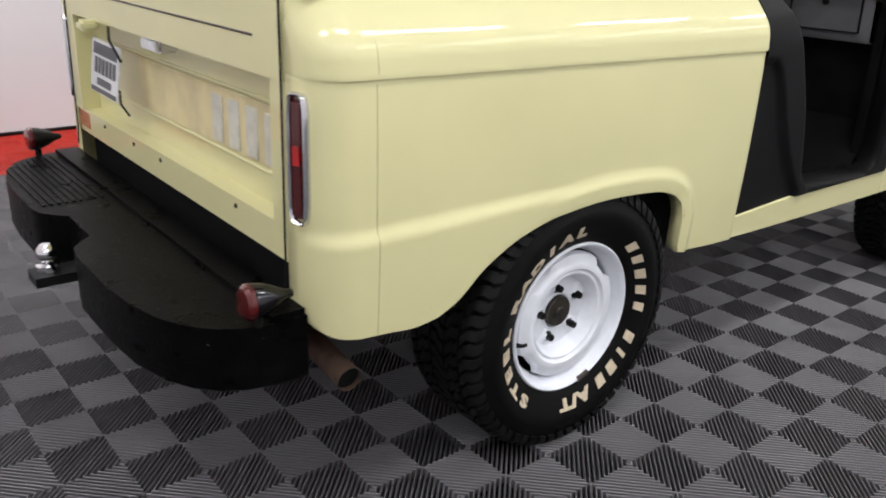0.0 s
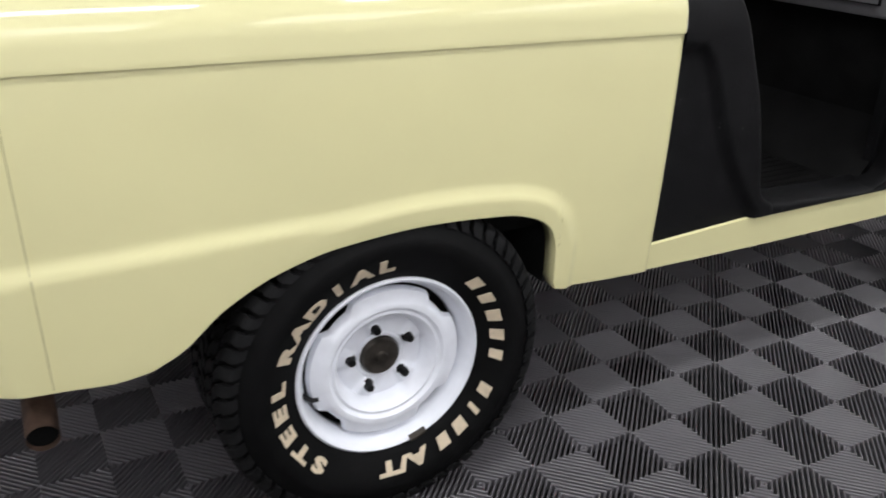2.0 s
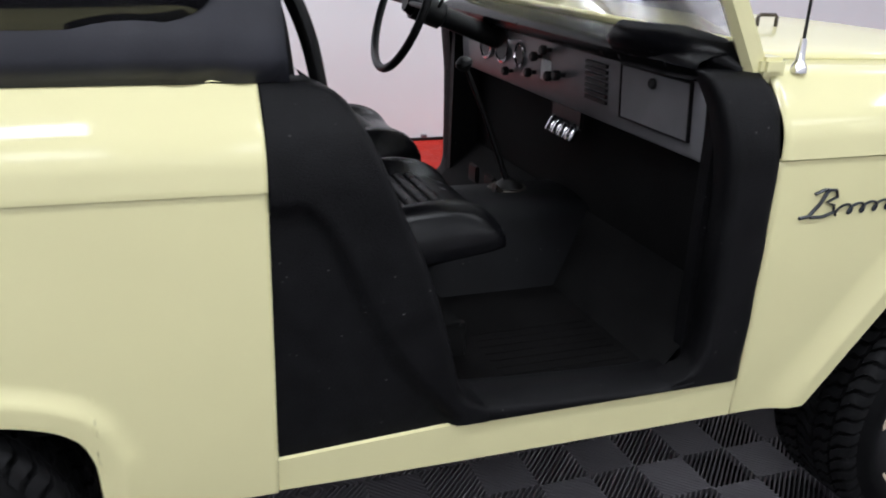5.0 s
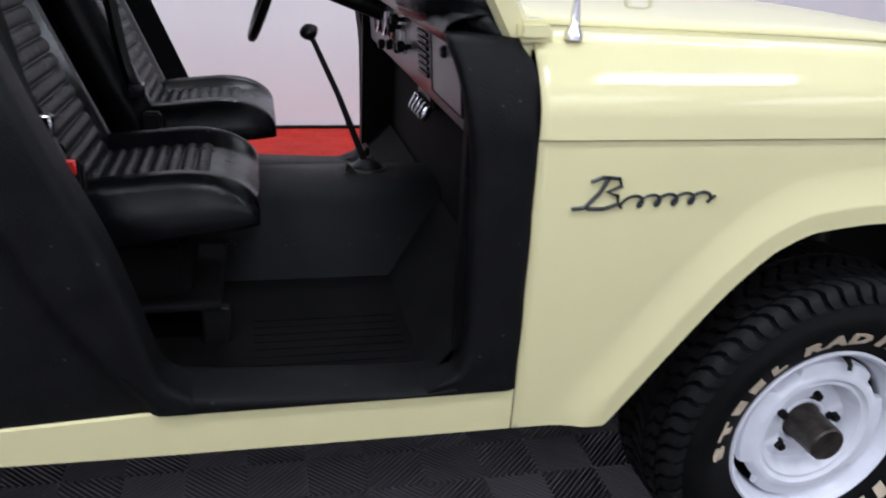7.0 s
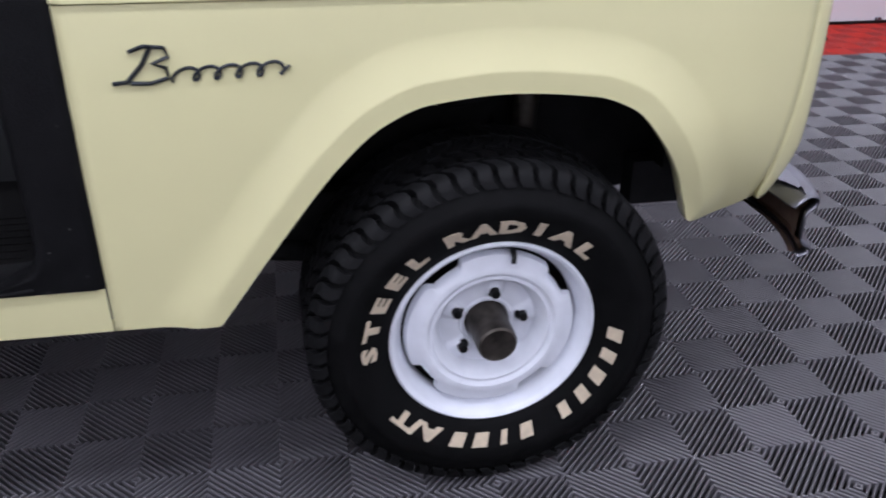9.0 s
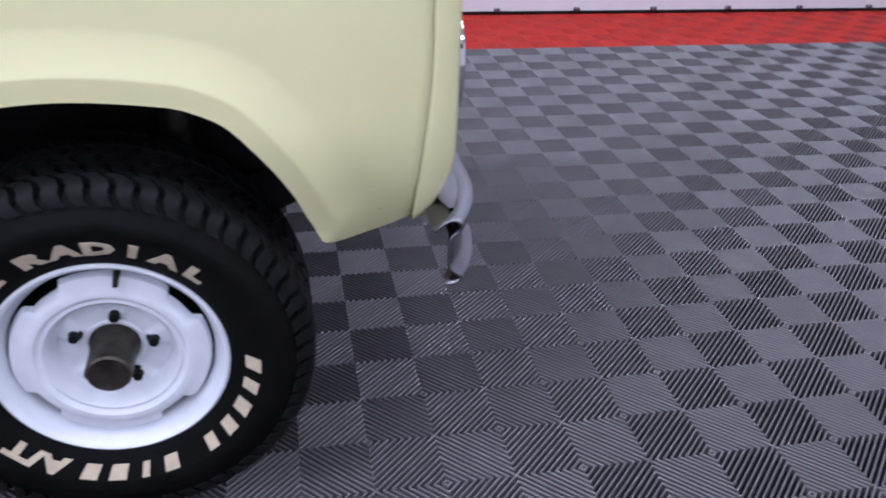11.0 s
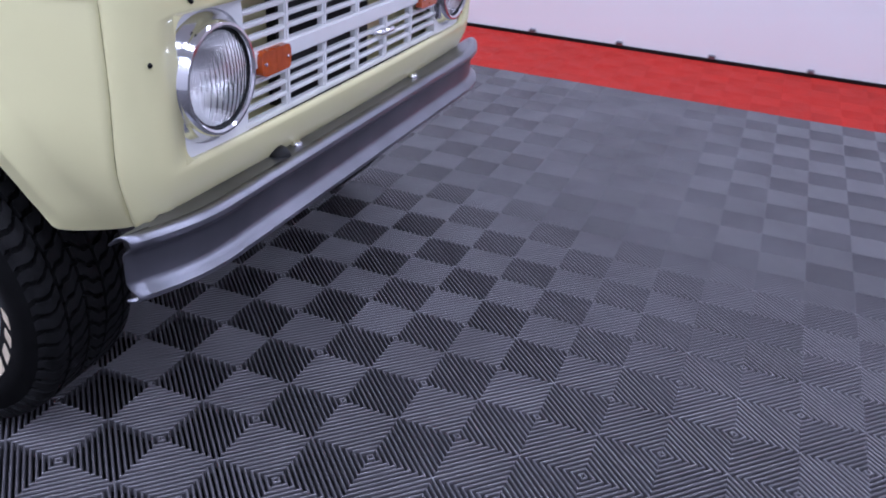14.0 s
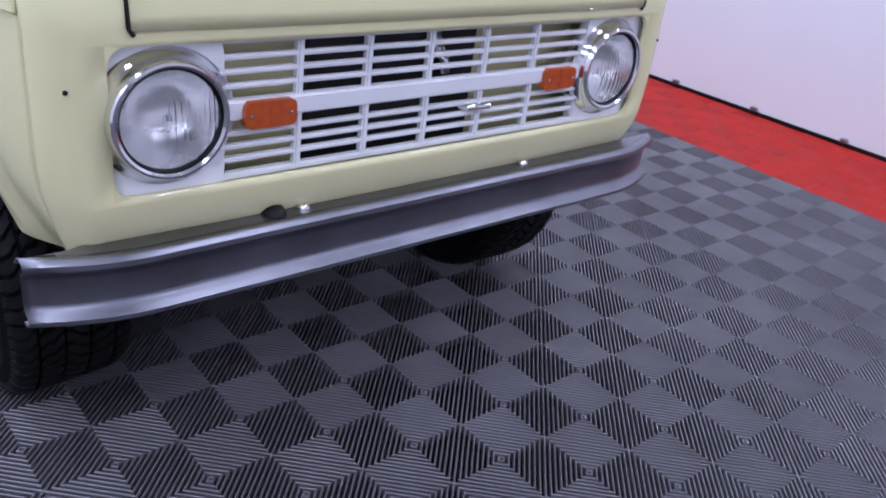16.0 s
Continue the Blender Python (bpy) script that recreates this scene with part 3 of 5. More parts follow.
    for row, band in enumerate(bands):
        edge = row in (0, 4)
        n = len(band) - 1
        for k in range(N):
            rows = []
            wide = 0.68 if edge else 0.66
            for i, (r, y) in enumerate(band):
                u = i / n
                c = k + (0, 0.35, 0.8, 0.3, 0.1)[row] + (0.75 * u if row != 2 else 0.4 - 0.8 * u) + 0.13 * math.sin(2 * math.pi * u * 1.3)
                w = wide * (0.42 if edge and (i in (0, 1) and row == 0 or i >= n - 1 and row == 4) and k % 2 else 0.5)
                q = []
                for e in (-1, 1):
                    for d in (0, 1):
                        rr, yy = (r - 0.016 * d if r > 0.345 else r), y * (1 - (0.05 if r <= 0.345 else 0.02) * d)
                        a = (c + w * e) * pitch
                        q.append(bm.verts.new((rr * math.cos(a), yy, rr * math.sin(a))))
                rows.append(q)
            for p, q in zip(rows, rows[1:]):
                bm.faces.new((p[0], p[2], q[2], q[0]))
                bm.faces.new((p[0], q[0], q[1], p[1]))
                bm.faces.new((p[2], p[3], q[3], q[2]))
            for q in (rows[0], rows[-1]):
                bm.faces.new((q[0], q[1], q[3], q[2]))
    tagged(part("tread", bm, TREAD, wheel, "chunky wavy tread blocks", sharp=45), kind="stuff")
    # raised lettering: two plain words, the rest as blocks

    def glyph(ch):
        cu = bpy.data.curves.new("glyph", "FONT")
        cu.body, cu.size, cu.extrude, cu.offset, cu.align_x = ch, 0.0395, 0.0016, 0.0024, "CENTER"
        cu.resolution_u = 2
        tmp = bpy.data.objects.new("glyph", cu)
        me = tmp.to_mesh()
        co = [v.co.copy() for v in me.vertices]
        fs = [tuple(p.vertices) for p in me.polygons]
        tmp.to_mesh_clear()
        bpy.data.objects.remove(tmp)
        return co, fs

    def block(w):
        h = 0.028
        return [Vector((x * w / 2 + (0.15 * y), y, z)) for x in (-1, 1) for y in (0, h) for z in (-0.0016, 0.0016)], [(0, 1, 3, 2), (4, 6, 7, 5), (0, 4, 5, 1), (2, 3, 7, 6), (0, 2, 6, 4), (1, 5, 7, 3)]

    def lay(co, fs, ang, r0=0.2345):
        bm = bmesh.new()
        # ang: degrees clockwise from the top, seen from outside
        vs = []
        for c in co:
            cx = c.x * 1.72
            r = r0 + c.y
            a = radians(90 - ang) - cx / 0.25
            vs.append(bm.verts.new((r * math.cos(a), -0.1178 - 0.448 * (r - 0.235) - c.z, r * math.sin(a))))
        for f in fs:
            try:
                bm.faces.new([vs[i] for i in f])
            except ValueError:
                pass
        part("letter", bm, LETTER, wheel, "cream raised tyre letter")

    for word, start, stepa in (("STEEL", -92.5, 12.9), ("RADIAL", -22.5, 12.5)):
        for i, ch in enumerate(word):
            co, fs = glyph(ch)
            lay(co, fs, start + stepa * i)
    for i, ch in enumerate("A/T"):
        co, fs = glyph(ch)
        lay(co, fs, 210 + i * 8.2)
    for start, widths, stepa in ((91, (0.0165, 0.0145, 0.0175, 0.0155, 0.0135), 11.8), (159, (0.016, 0.0075, 0.018, 0.017), 11.5)):
        for i, w in enumerate(widths):
            co, fs = block(w)
            lay(co, fs, start + stepa * i)
    return wheel


wf = make_wheel(True)
wr = make_wheel(False)
wf.parent = wr.parent = vehicle


def place(w, x, side, spin, lean=0.5, steer=0.0):
    w.matrix_basis = pose(x, side * 0.694, TR - 0.002, 0, 0, steer) @ pose(0, 0, 0, -lean * side) @ (pose(0, 0, 0, 0, 0, 180) if side > 0 else Matrix()) @ pose(0, 0, 0, 0, spin, 0)
    w.parent = vehicle
    return w


lf = copy_thing(wf, Matrix())
lr = copy_thing(wr, Matrix())
place(wf, 2.323, -1, 2, 2.5, 1.5)
place(wr, 0, -1, -44)
place(lf, 2.323, 1, 50, 2.5, 1.5)
place(lr, 0, 1, 120)

# ---- bumpers ----
def bumper_cols():
    cols = []
    prof = [(-0.03, 0.606), (-0.012, 0.622), (0.0, 0.6275), (0.012, 0.6255), (0.02, 0.6185), (0.021, 0.609), (0.014, 0.599), (0.005, 0.594), (0.001, 0.588), (0.0, 0.583), (0.0, 0.537), (0.001, 0.532), (0.005, 0.5265), (0.016, 0.5195), (0.0235, 0.514), (0.024, 0.506), (0.014, 0.499), (0.0, 0.496), (-0.006, 0.498)]
    for k in range(0, 61):
        y = -0.835 + 1.67 * k / 60
        e = max(0, (abs(y) - 0.62) / 0.215)
        xb = 2.985 - 0.055 * e**2
        dz = -0.0
        cols.append([(xb + dx - (0.07 * (1 - min(1, e)) ** 0.7 if i == 0 else 0), y, z + dz) for i, (dx, z) in enumerate(prof)])
    return cols


fb = part("front_bumper", skin(bumper_cols()), STEEL, vehicle, "dull scuffed steel front bumper")
thick(fb, 0.004)
fbk = part("bumper_back", skin([[(x - 0.012, y, z) for x, y, z in c[5:]] for c in bumper_cols()[1:-1]]), RUST, fb, "rusty brown inner face")
part("bumper_shelf", skin([[(2.91 + 0.035 * step(0.66, 0.83, abs(y)), y, 0.6235), (2.985 - 0.055 * max(0, (abs(y) - 0.62) / 0.215) ** 2 - 0.01, y, 0.6245)] for y in [-0.82 + 1.64 * k / 40 for k in range(41)]]), STEEL, vehicle)
for y in (-0.31, 0.31):
    b = part("bumper_bolt", lathe([(0.013, 0.002), (0.013, -0.004), (0.009, -0.009), (0, -0.01)], 12), CHROME, vehicle)
    b.matrix_basis = pose(2.955, y, 0.625, -90)


def rear_bumper():
    half = [(-0.76, 0.77), (-0.83, 0.77), (-0.89, 0.755), (-0.935, 0.728), (-0.972, 0.69), (-1.005, 0.63), (-1.03, 0.53), (-1.04, 0.4), (-1.04, 0.2), (-1.03, 0.15), (-1.0, 0.11), (-0.975, 0.09)]
    out = [(x, -y) for x, y in half] + half[::-1]
    return prism(out, 2, 0.425, 0.56)


rb = part("rear_bumper", rear_bumper(), STEPBLACK, vehicle, "thick black textured step bumper", bevel=0.014)
part("bumper_back_ridge", box(-0.83, -0.76, -0.76, 0.76, 0.556, 0.572), STEPBLACK, rb, bevel=0.008)
for k in range(9):
    x = -0.855 - k * 0.019
    part("step_ridge", box(x - 0.0045, x + 0.0045, 0.2, 0.72 - 0.11 * (k / 8) ** 2, 0.556, 0.5635), STEPBLACK, rb)
part("hitch_tongue", box(-1.1, -0.9, -0.04, 0.04, 0.43, 0.455), BLACK, vehicle, bevel=0.004)
hb = part("hitch_ball", lathe([(0.0, 0.075), (0.012, 0.073), (0.022, 0.062), (0.0255, 0.05), (0.022, 0.036), (0.014, 0.028), (0.014, 0.02), (0.028, 0.018), (0.028, 0.0), (0, 0)], 24), CHROME, vehicle, "shiny trailer ball")
hb.matrix_basis = pose(-1.06, 0, 0.455, 90)


def rbox(name, x0, x1, y0, y1, z0, z1, material, parent, label="", r=0.01, seg=3, sharp=None):
    bm = box(x0, x1, y0, y1, z0, z1)
    bmesh.ops.bevel(bm, geom=list(bm.edges), offset=r, segments=seg, affect="EDGES", clamp_overlap=True)
    return part(name, bm, material, parent, label, sharp)


def rounded(a0, a1, b0, b1, r, n=6):
    """Outline of a rectangle with round corners."""
    out = []
    for ca, cb, q in ((a1 - r, b1 - r, 0), (a0 + r, b1 - r, 1), (a0 + r, b0 + r, 2), (a1 - r, b0 + r, 3)):
        for k in range(n + 1):
            t = math.pi / 2 * (q + k / n)
            out.append((ca + r * math.cos(t), cb + r * math.sin(t)))
    return out


# ---- front of the vehicle ----
FX = XF - 0.012


cells_y = [-0.481 + k * 0.155 for k in range(7)]
gp = rbox("grille_band", FX - 0.012, FX + 0.0125, -0.488, 0.478, 0.826, 0.863, WHITE, vehicle, "white grille middle band", 0.004, 2)
for y in cells_y[1:-1]:
    rbox("grille_post", FX - 0.012, FX + 0.008, y - 0.0075, y + 0.0075, 0.72, 0.968, WHITE, gp, "", 0.004, 2)
for z in (0.887, 0.913, 0.939, 0.749, 0.774, 0.799):
    rbox("grille_bar", FX - 0.01, FX + 0.0058, -0.488, 0.478, z - 0.005, z + 0.005, WHITE, gp, "", 0.003, 2)
rbox("grille_edge", FX - 0.012, FX + 0.0062, -0.488, 0.478, 0.963, GZ1 + 0.002, WHITE, gp, "", 0.003, 2)
rbox("grille_edge", FX - 0.012, FX + 0.0062, -0.488, 0.478, GZ0 - 0.002, 0.724, WHITE, gp, "", 0.003, 2)


def lamp_plate(s):
    """White end plate of the grille with a round hole for the headlamp."""
    bm = bmesh.new()
    cy, cz, r = (0.582 if s < 0 else 0.562), 0.845, 0.122
    n = 48
    inner, outer = [], []
    for k in range(n):
        a = 2 * math.pi * k / n
        c, d = math.cos(a), math.sin(a)
        inner.append((cy + r * c, cz + r * d))
        ty = ((0.71 - cy) if c > 0 else (cy - (0.478 if s < 0 else 0.462))) / max(abs(c), 1e-6)
        tz = ((GZ1 + 0.001 - cz) if d > 0 else (cz - GZ0 + 0.001)) / max(abs(d), 1e-6)
        t = max(min(ty, tz), r + 0.0006)
        outer.append((cy + t * c, cz + t * d))
    rings = []
    for ring, x in ((inner, FX - 0.03), (inner, FX + 0.002), (outer, FX + 0.0064), (outer, FX - 0.02)):
        rings.append([bm.verts.new((x - 0.012 * max(0, (y - 0.6) / 0.08) ** 2, s * y, z)) for y, z in ring])
    for a, b in zip(rings, rings[1:]):
        for k in range(n):
            bm.faces.new((a[k], a[(k + 1) % n], b[(k + 1) % n], b[k]))
    return bm


for s in (-1, 1):
    part("grille_end", lamp_plate(s), WHITE, gp, "white headlamp surround")
    base = pose(FX - 0.016, s * (0.582 if s < 0 else 0.562), 0.845, 0, 0, 90) @ Matrix.Diagonal((1.03, 1.0, 1.03, 1))   # -y of the part looks forward (+x)
    hl = part("headlamp", lathe([(0.12, 0.004), (0.12, -0.0125), (0.117, -0.017), (0.108, -0.024), (0.1035, -0.034), (0.1015, -0.044), (0.0985, -0.0485), (0.094, -0.049), (0.0895, -0.046), (0.0885, -0.038)], 64), CHROME, vehicle, "round chrome-rimmed headlamp")
    hl.matrix_basis = base
    part("reflector", lathe([(0.0875, -0.034), (0.082, -0.012), (0.066, 0.02), (0.04, 0.042), (0.0, 0.05)], 48), REFLECTOR, hl, "shiny reflector bowl")
    bm = bmesh.new()
    rows = []
    for i in range(41):
        r = 0.0865 * math.sin(math.pi / 2 * i / 40)
        ring = []
        for k in range(128):
            a = 2 * math.pi * k / 128
            px, pz = r * math.cos(a), r * math.sin(a)
            flute = (0.0014 if abs(pz) < 0.045 else 0.0008) * math.cos(px * 2 * math.pi / (0.0105 if pz > -0.01 else 0.015)) * (1 - i / 40 * 0.6)
            ring.append(bm.verts.new((px, -0.036 - 0.021 * (1 - (r / 0.0865) ** 2) ** 0.7 - flute, pz)))
        rows.append(ring)
    for p, q in zip(rows[1:], rows[2:]):
        for k in range(128):
            bm.faces.new((p[k], p[(k + 1) % 128], q[(k + 1) % 128], q[k]))
    bmesh.ops.delete(bm, geom=rows[0], context="VERTS")
    bm.faces.new(rows[1])
    thick(part("lens", bm, LENSGLASS, hl, "clear fluted glass", sharp=80), 0.003)
    part("bulb_cap", lathe([(0.006, -0.02), (0.005, -0.026), (0, -0.027)], 16), CHROME, hl)
    part("gasket_ring", lathe([(0.0895, -0.04), (0.087, -0.0415), (0.0845, -0.04), (0.0845, -0.035)], 48), BLACK, hl)
    for a in (40, 160, 285):
        sc = part("screw", lathe([(0.005, -0.005), (0.004, -0.009), (0, -0.0095)], 10), CHROME, hl)
        sc.location = (0.107 * math.cos(radians(a)), -0.02, 0.107 * math.sin(radians(a)))
    t0, t1 = (0.341, 0.446) if s < 0 else (0.323, 0.429)
    ts = part("turn_signal", prism(rounded(min(s * t0, s * t1), max(s * t0, s * t1), 0.811, 0.861, 0.013), 0, FX + 0.004, FX + 0.024), AMBER, vehicle, "amber rectangular turn signal", bevel=0.006, sharp=80)
    part("signal_divider", box(FX + 0.0235, FX + 0.0248, s * (t0 + t1) / 2 - 0.0015, s * (t0 + t1) / 2 + 0.0015, 0.817, 0.855), AMBER, ts)
    for yy in (t0 + 0.012, t1 - 0.012):
        sc = part("screw", lathe([(0.004, 0.0), (0.0035, -0.003), (0, -0.0035)], 10), CHROME, ts)
        sc.matrix_basis = pose(FX + 0.0235, s * yy, 0.836, 0, 0, 90)

# behind the slots
part("core_support", box(2.85, 2.86, -0.66, 0.66, 0.66, 1.0), PAINT, vehicle)
rd = part("radiator", box(2.862, 2.885, -0.27, 0.16, 0.69, 0.975), RADIATOR, vehicle, "black radiator core")
part("radiator_hose", tube([(2.9, 0.02, 0.97), (2.9, 0.03, 0.93), (2.895, 0.06, 0.89), (2.89, 0.07, 0.86)], 0.016, 12), CHROME, vehicle, "bright metal pipe behind the grille")
part("hood_latch", tube([(FX - 0.02, 0.09, 0.79), (FX + 0.012, 0.1, 0.79), (FX + 0.014, 0.16, 0.79)], 0.008, 10), CHROME, vehicle, "chrome latch lever")
# black strip added for the shade between front panel and bumper shelf
part("valance_gap", box(2.86, 2.93, -0.7, 0.7, 0.626, 0.634), BLACK, vehicle)
bc = part("bumper_cap", lathe([(0.0, -0.026), (0.02, -0.025), (0.034, -0.018), (0.042, -0.006), (0.044, 0.004)], 24), BLACK, vehicle, "flat round black cap on the bumper")
bc.matrix_basis = pose(2.935, -0.372, 0.622, -90) @ Matrix.Diagonal((0.95, 0.8, 0.6, 1))
for y in (-0.5, 0.5):
    part("bumper_arm", box(2.7, 2.97, y - 0.03, y + 0.03, 0.5, 0.6), DARK, vehicle)

for s in (-1, 1):
    part("hood_side_gap", tube([(front_x(0.644) + 0.003, s * 0.636, 0.989), (front_x(0.644) + 0.003, s * 0.644, 1.0), (front_x(0.644) - 0.001, s * 0.645, 1.05), (front_x(0.644) - 0.021, s * 0.645, 1.1), (2.86, s * 0.645, 1.122)], [0.004, 0.004, 0.0038, 0.0034, 0.002], 6), BLACK, vehicle)
    part("hood_edge_gap", tube([(2.86, s * 0.6435, 1.121), (2.3, s * 0.6435, 1.1635), (1.67, s * 0.6435, 1.179)], 0.0022, 6), BLACK, vehicle)

# name script on the fenders, as a plain wavy stroke
def script(s):
    bm = bmesh.new()
    # one flowing row of loops
    pts = []
    for k in range(0, 151):
        t = k / 150
        ph = t * 5 * 2 * math.pi
        up = 0.5 - 0.5 * math.cos(ph)
        pts.append((1.794 + 0.162 * t - 0.0105 * math.sin(ph) + 0.008 * up, 0, 0.893 + 0.006 * t + 0.0205 * up))
    pts.append((1.972, 0, 0.912))
    add_tube(bm, pts, 0.0027, 6)
    add_tube(bm, [(1.703, 0, 0.893), (1.725, 0, 0.895), (1.75, 0, 0.921), (1.765, 0, 0.947)], 0.0038, 6)
    add_tube(bm, [(1.733, 0, 0.941), (1.755, 0, 0.949), (1.785, 0, 0.946), (1.79, 0, 0.932), (1.765, 0, 0.922), (1.785, 0, 0.915), (1.787, 0, 0.9), (1.76, 0, 0.892), (1.73, 0, 0.893)], 0.0034, 6)
    for v in bm.verts:
        v.co.y = s * (half_width(v.co.x, v.co.z) + 0.003) + v.co.y
    return bm


mirror_part("fender_script", script, EMBLEM, "dark metal script badge")

for s in (-1, 1):
    dot = part("fender_plug", lathe([(0.0045, 0.001), (0.0035, -0.002), (0, -0.0025)], 10), BLACK, vehicle, "tiny dark plug in the fender")
    dot.matrix_basis = pose(2.9545, s * 0.744, 0.905, 0, 0, 72 if s < 0 else 108)

# antenna, hood handle, cowl hinge
an = part("antenna", tube([(1.703, -0.745, 1.168), (1.703, -0.745, 1.18), (1.703, -0.745, 1.19), (1.703, -0.745, 1.232)], [0.017, 0.015, 0.009, 0.006], 14), CHROME, vehicle, "black whip antenna on a chrome base")
part("mast", tube([(1.703, -0.745, 1.23), (1.706, -0.744, 1.75)], 0.0032, 8), BLACK, an)
part("hood_handle", tube([(2.04, -0.2, 1.188), (2.04, -0.2, 1.222), (2.045, -0.2, 1.228), (2.095, -0.2, 1.228), (2.1, -0.2, 1.222), (2.1, -0.2, 1.186)], 0.005, 8), BARE, vehicle, "small metal hood handle")

# windscreen frame leaning back
def wpt(y, z):
    return (1.615 - 0.56 * (z - 1.165), y, z)


ws = part("windshield_frame", skin([[wpt(-0.7, 1.19), wpt(0.7, 1.19)], [wpt(-0.7, 1.23), wpt(0.7, 1.23)]]), PAINT, vehicle)
thick(ws, 0.03, 0)
for s in (-1, 1):
    bm = bmesh.new()
    cols = []
    for k in range(8):
        z = 1.16 + k * 0.066
        c = Vector(wpt(s * 0.735, z))
        cols.append([c + Vector(d) for d in ((-0.03, 0, 0), (-0.02, s * 0.018, 0), (0.015, s * 0.02, 0), (0.026, s * 0.006, 0), (0.024, -s * 0.03, 0), (-0.01, -s * 0.034, 0), (-0.03, 0, 0))])
    part("windshield_post", skin(cols), PAINT, vehicle)
part("windshield_top", tube([wpt(-0.735, 1.625), wpt(0.735, 1.625)], 0.028, 12), PAINT, vehicle)
gl = part("windshield_glass", skin([[wpt(-0.7, 1.22), wpt(0.7, 1.22)], [wpt(-0.7, 1.62), wpt(0.7, 1.62)]]), GLASS, vehicle, "clear flat windscreen")
thick(gl, 0.005, 0)
gl.visible_shadow = False
for s in (-1, 1):
    rbox("windshield_hinge", 1.6, 1.655, s * 0.74 - 0.03, s * 0.74 + 0.03, 1.165, 1.2, PAINT, vehicle, "", 0.008, 2)

# ---- tail ----
for s in (-1, 1):
    yc = s * 0.747
    bm = bmesh.new()
    n = 40
    rings = []
    for w, x in ((0.0255, XR + 0.016), (0.0255, XR - 0.004), (0.0245, XR - 0.01), (0.022, XR - 0.012), (0.0185, XR - 0.008), (0.017, XR + 0.0)):
        ring = []
        for k in range(n):
            a = 2 * math.pi * k / n
            hh = 0.13 - 0.027 + w
            ex = 0.35
            cy = math.copysign(abs(math.cos(a)) ** ex, math.cos(a)) * w
            cz = math.copysign(abs(math.sin(a)) ** ex, math.sin(a)) * hh
            ring.append(bm.verts.new((x, yc + cy, 0.873 + cz)))
        rings.append(ring)
    for a, b in zip(rings, rings[1:]):
        for k in range(n):
            bm.faces.new((a[k], a[(k + 1) % n], b[(k + 1) % n], b[k]))
    tl = part("tail_lamp", bm, CHROME, vehicle, "tall chrome-framed red tail lamp")
    tl.matrix_basis = pose(XR - 0.003 if s < 0 else XR + 0.004, yc + 0.002 * s, 0, 0, 0, -12 * s) @ pose(-XR, -yc, 0)
    rbox("lens", XR - 0.009, XR + 0.012, yc - 0.0175, yc + 0.0175, 0.757, 0.99, RED_LENS, tl, "dark red lens", 0.006, 2)
    rbox("reflector", XR - 0.0108, XR - 0.003, yc - 0.0135, yc + 0.0135, 0.86, 0.905, RED_BRIGHT, tl, "square reflector", 0.004, 2)
    # bullet lamp on the step bumper
    bl = part("bullet_lamp", lathe([(0.0, 0.075), (0.008, 0.073), (0.012, 0.055), (0.024, 0.035), (0.033, 0.01), (0.036, -0.008), (0.036, -0.012)], 28), DARKCHROME if s < 0 else BLACK, vehicle, "small bullet marker lamp with red lens")
    bl.matrix_basis = pose(-0.86, s * 0.755, 0.612, 0, 0, -92) if s < 0 else pose(-0.88, 0.77, 0.612, 0, 0, -90)
    part("lens", lathe([(0.034, -0.011), (0.037, -0.014), (0.037, -0.022), (0.03, -0.03), (0, -0.034)], 28), RED_LENS, bl, "red lens")
    part("stem", tube([(0, 0.0, -0.03), (0, 0.0, -0.055)], 0.01, 10), BLACK, bl)
for k in range(4):
    y = -0.272 - k * 0.0895
    rbox("tailgate_letter_shape", XR + 0.0425, XR + 0.049, y - 0.027, y + 0.027, 0.803, 0.917, FADED, vehicle, "plain faded whitish letter shape", 0.003, 1)
rbox("plate_lamp", XR + 0, XR + 0.05, -0.05, 0.07, 0.978, 1.011, CHROME, vehicle, "small chrome plate lamp with white lens", 0.006, 2)
rbox("plate_lamp_lens", XR - 0.006, XR + 0.002, -0.04, 0.06, 0.981, 1.007, SILVER_WHITE, vehicle, "", 0.003, 2)
plate = part("number_plate", box(-0.002, 0.002, -0.1, 0.1, -0.074, 0.074), PLATE, vehicle, "tilted white number plate with plain dark bars", bevel=0.001)
plate.matrix_basis = pose(XR - 0.024, 0.31, 0.892, 3, 7, 3)
for y0, y1, z0, z1 in ((-0.085, 0.085, 0.034, 0.066), (-0.08, 0.08, -0.018, 0.026), (-0.05, 0.05, -0.05, -0.03), (-0.09, 0.09, -0.071, -0.058)):
    n = 6 if z0 == -0.018 else 1
    for k in range(n):
        a = y0 + (y1 - y0) * k / n
        b = a + (y1 - y0) / n * (0.72 if n > 1 else 1)
        part("plate_bar", box(-0.0035, -0.0022, a, b, z0, z1), BARINK, plate)
part("plate_bracket", tube([(XR + 0.01, 0.36, 1.0), (XR - 0.04, 0.2, 0.985), (XR - 0.04, 0.12, 0.94)], 0.004, 8), BLACK, vehicle)
part("tailgate_crease", tube([(XR - 0.0075, 0.42, 1.085), (XR - 0.0075, -0.58, 1.085)], 0.0028, 6), BARE, vehicle)
rbox("sill_stain", XR - 0.0025, XR + 0.01, 0.6, 0.698, 0.66, 0.712, STAIN, vehicle, "orange-brown primer patch at the sill end", 0.003, 1)
part("plate_wire", tube([(XR - 0.025, 0.2, 0.85), (XR - 0.035, 0.17, 0.82), (XR - 0.02, 0.15, 0.79)], 0.003, 8), BLACK, vehicle)
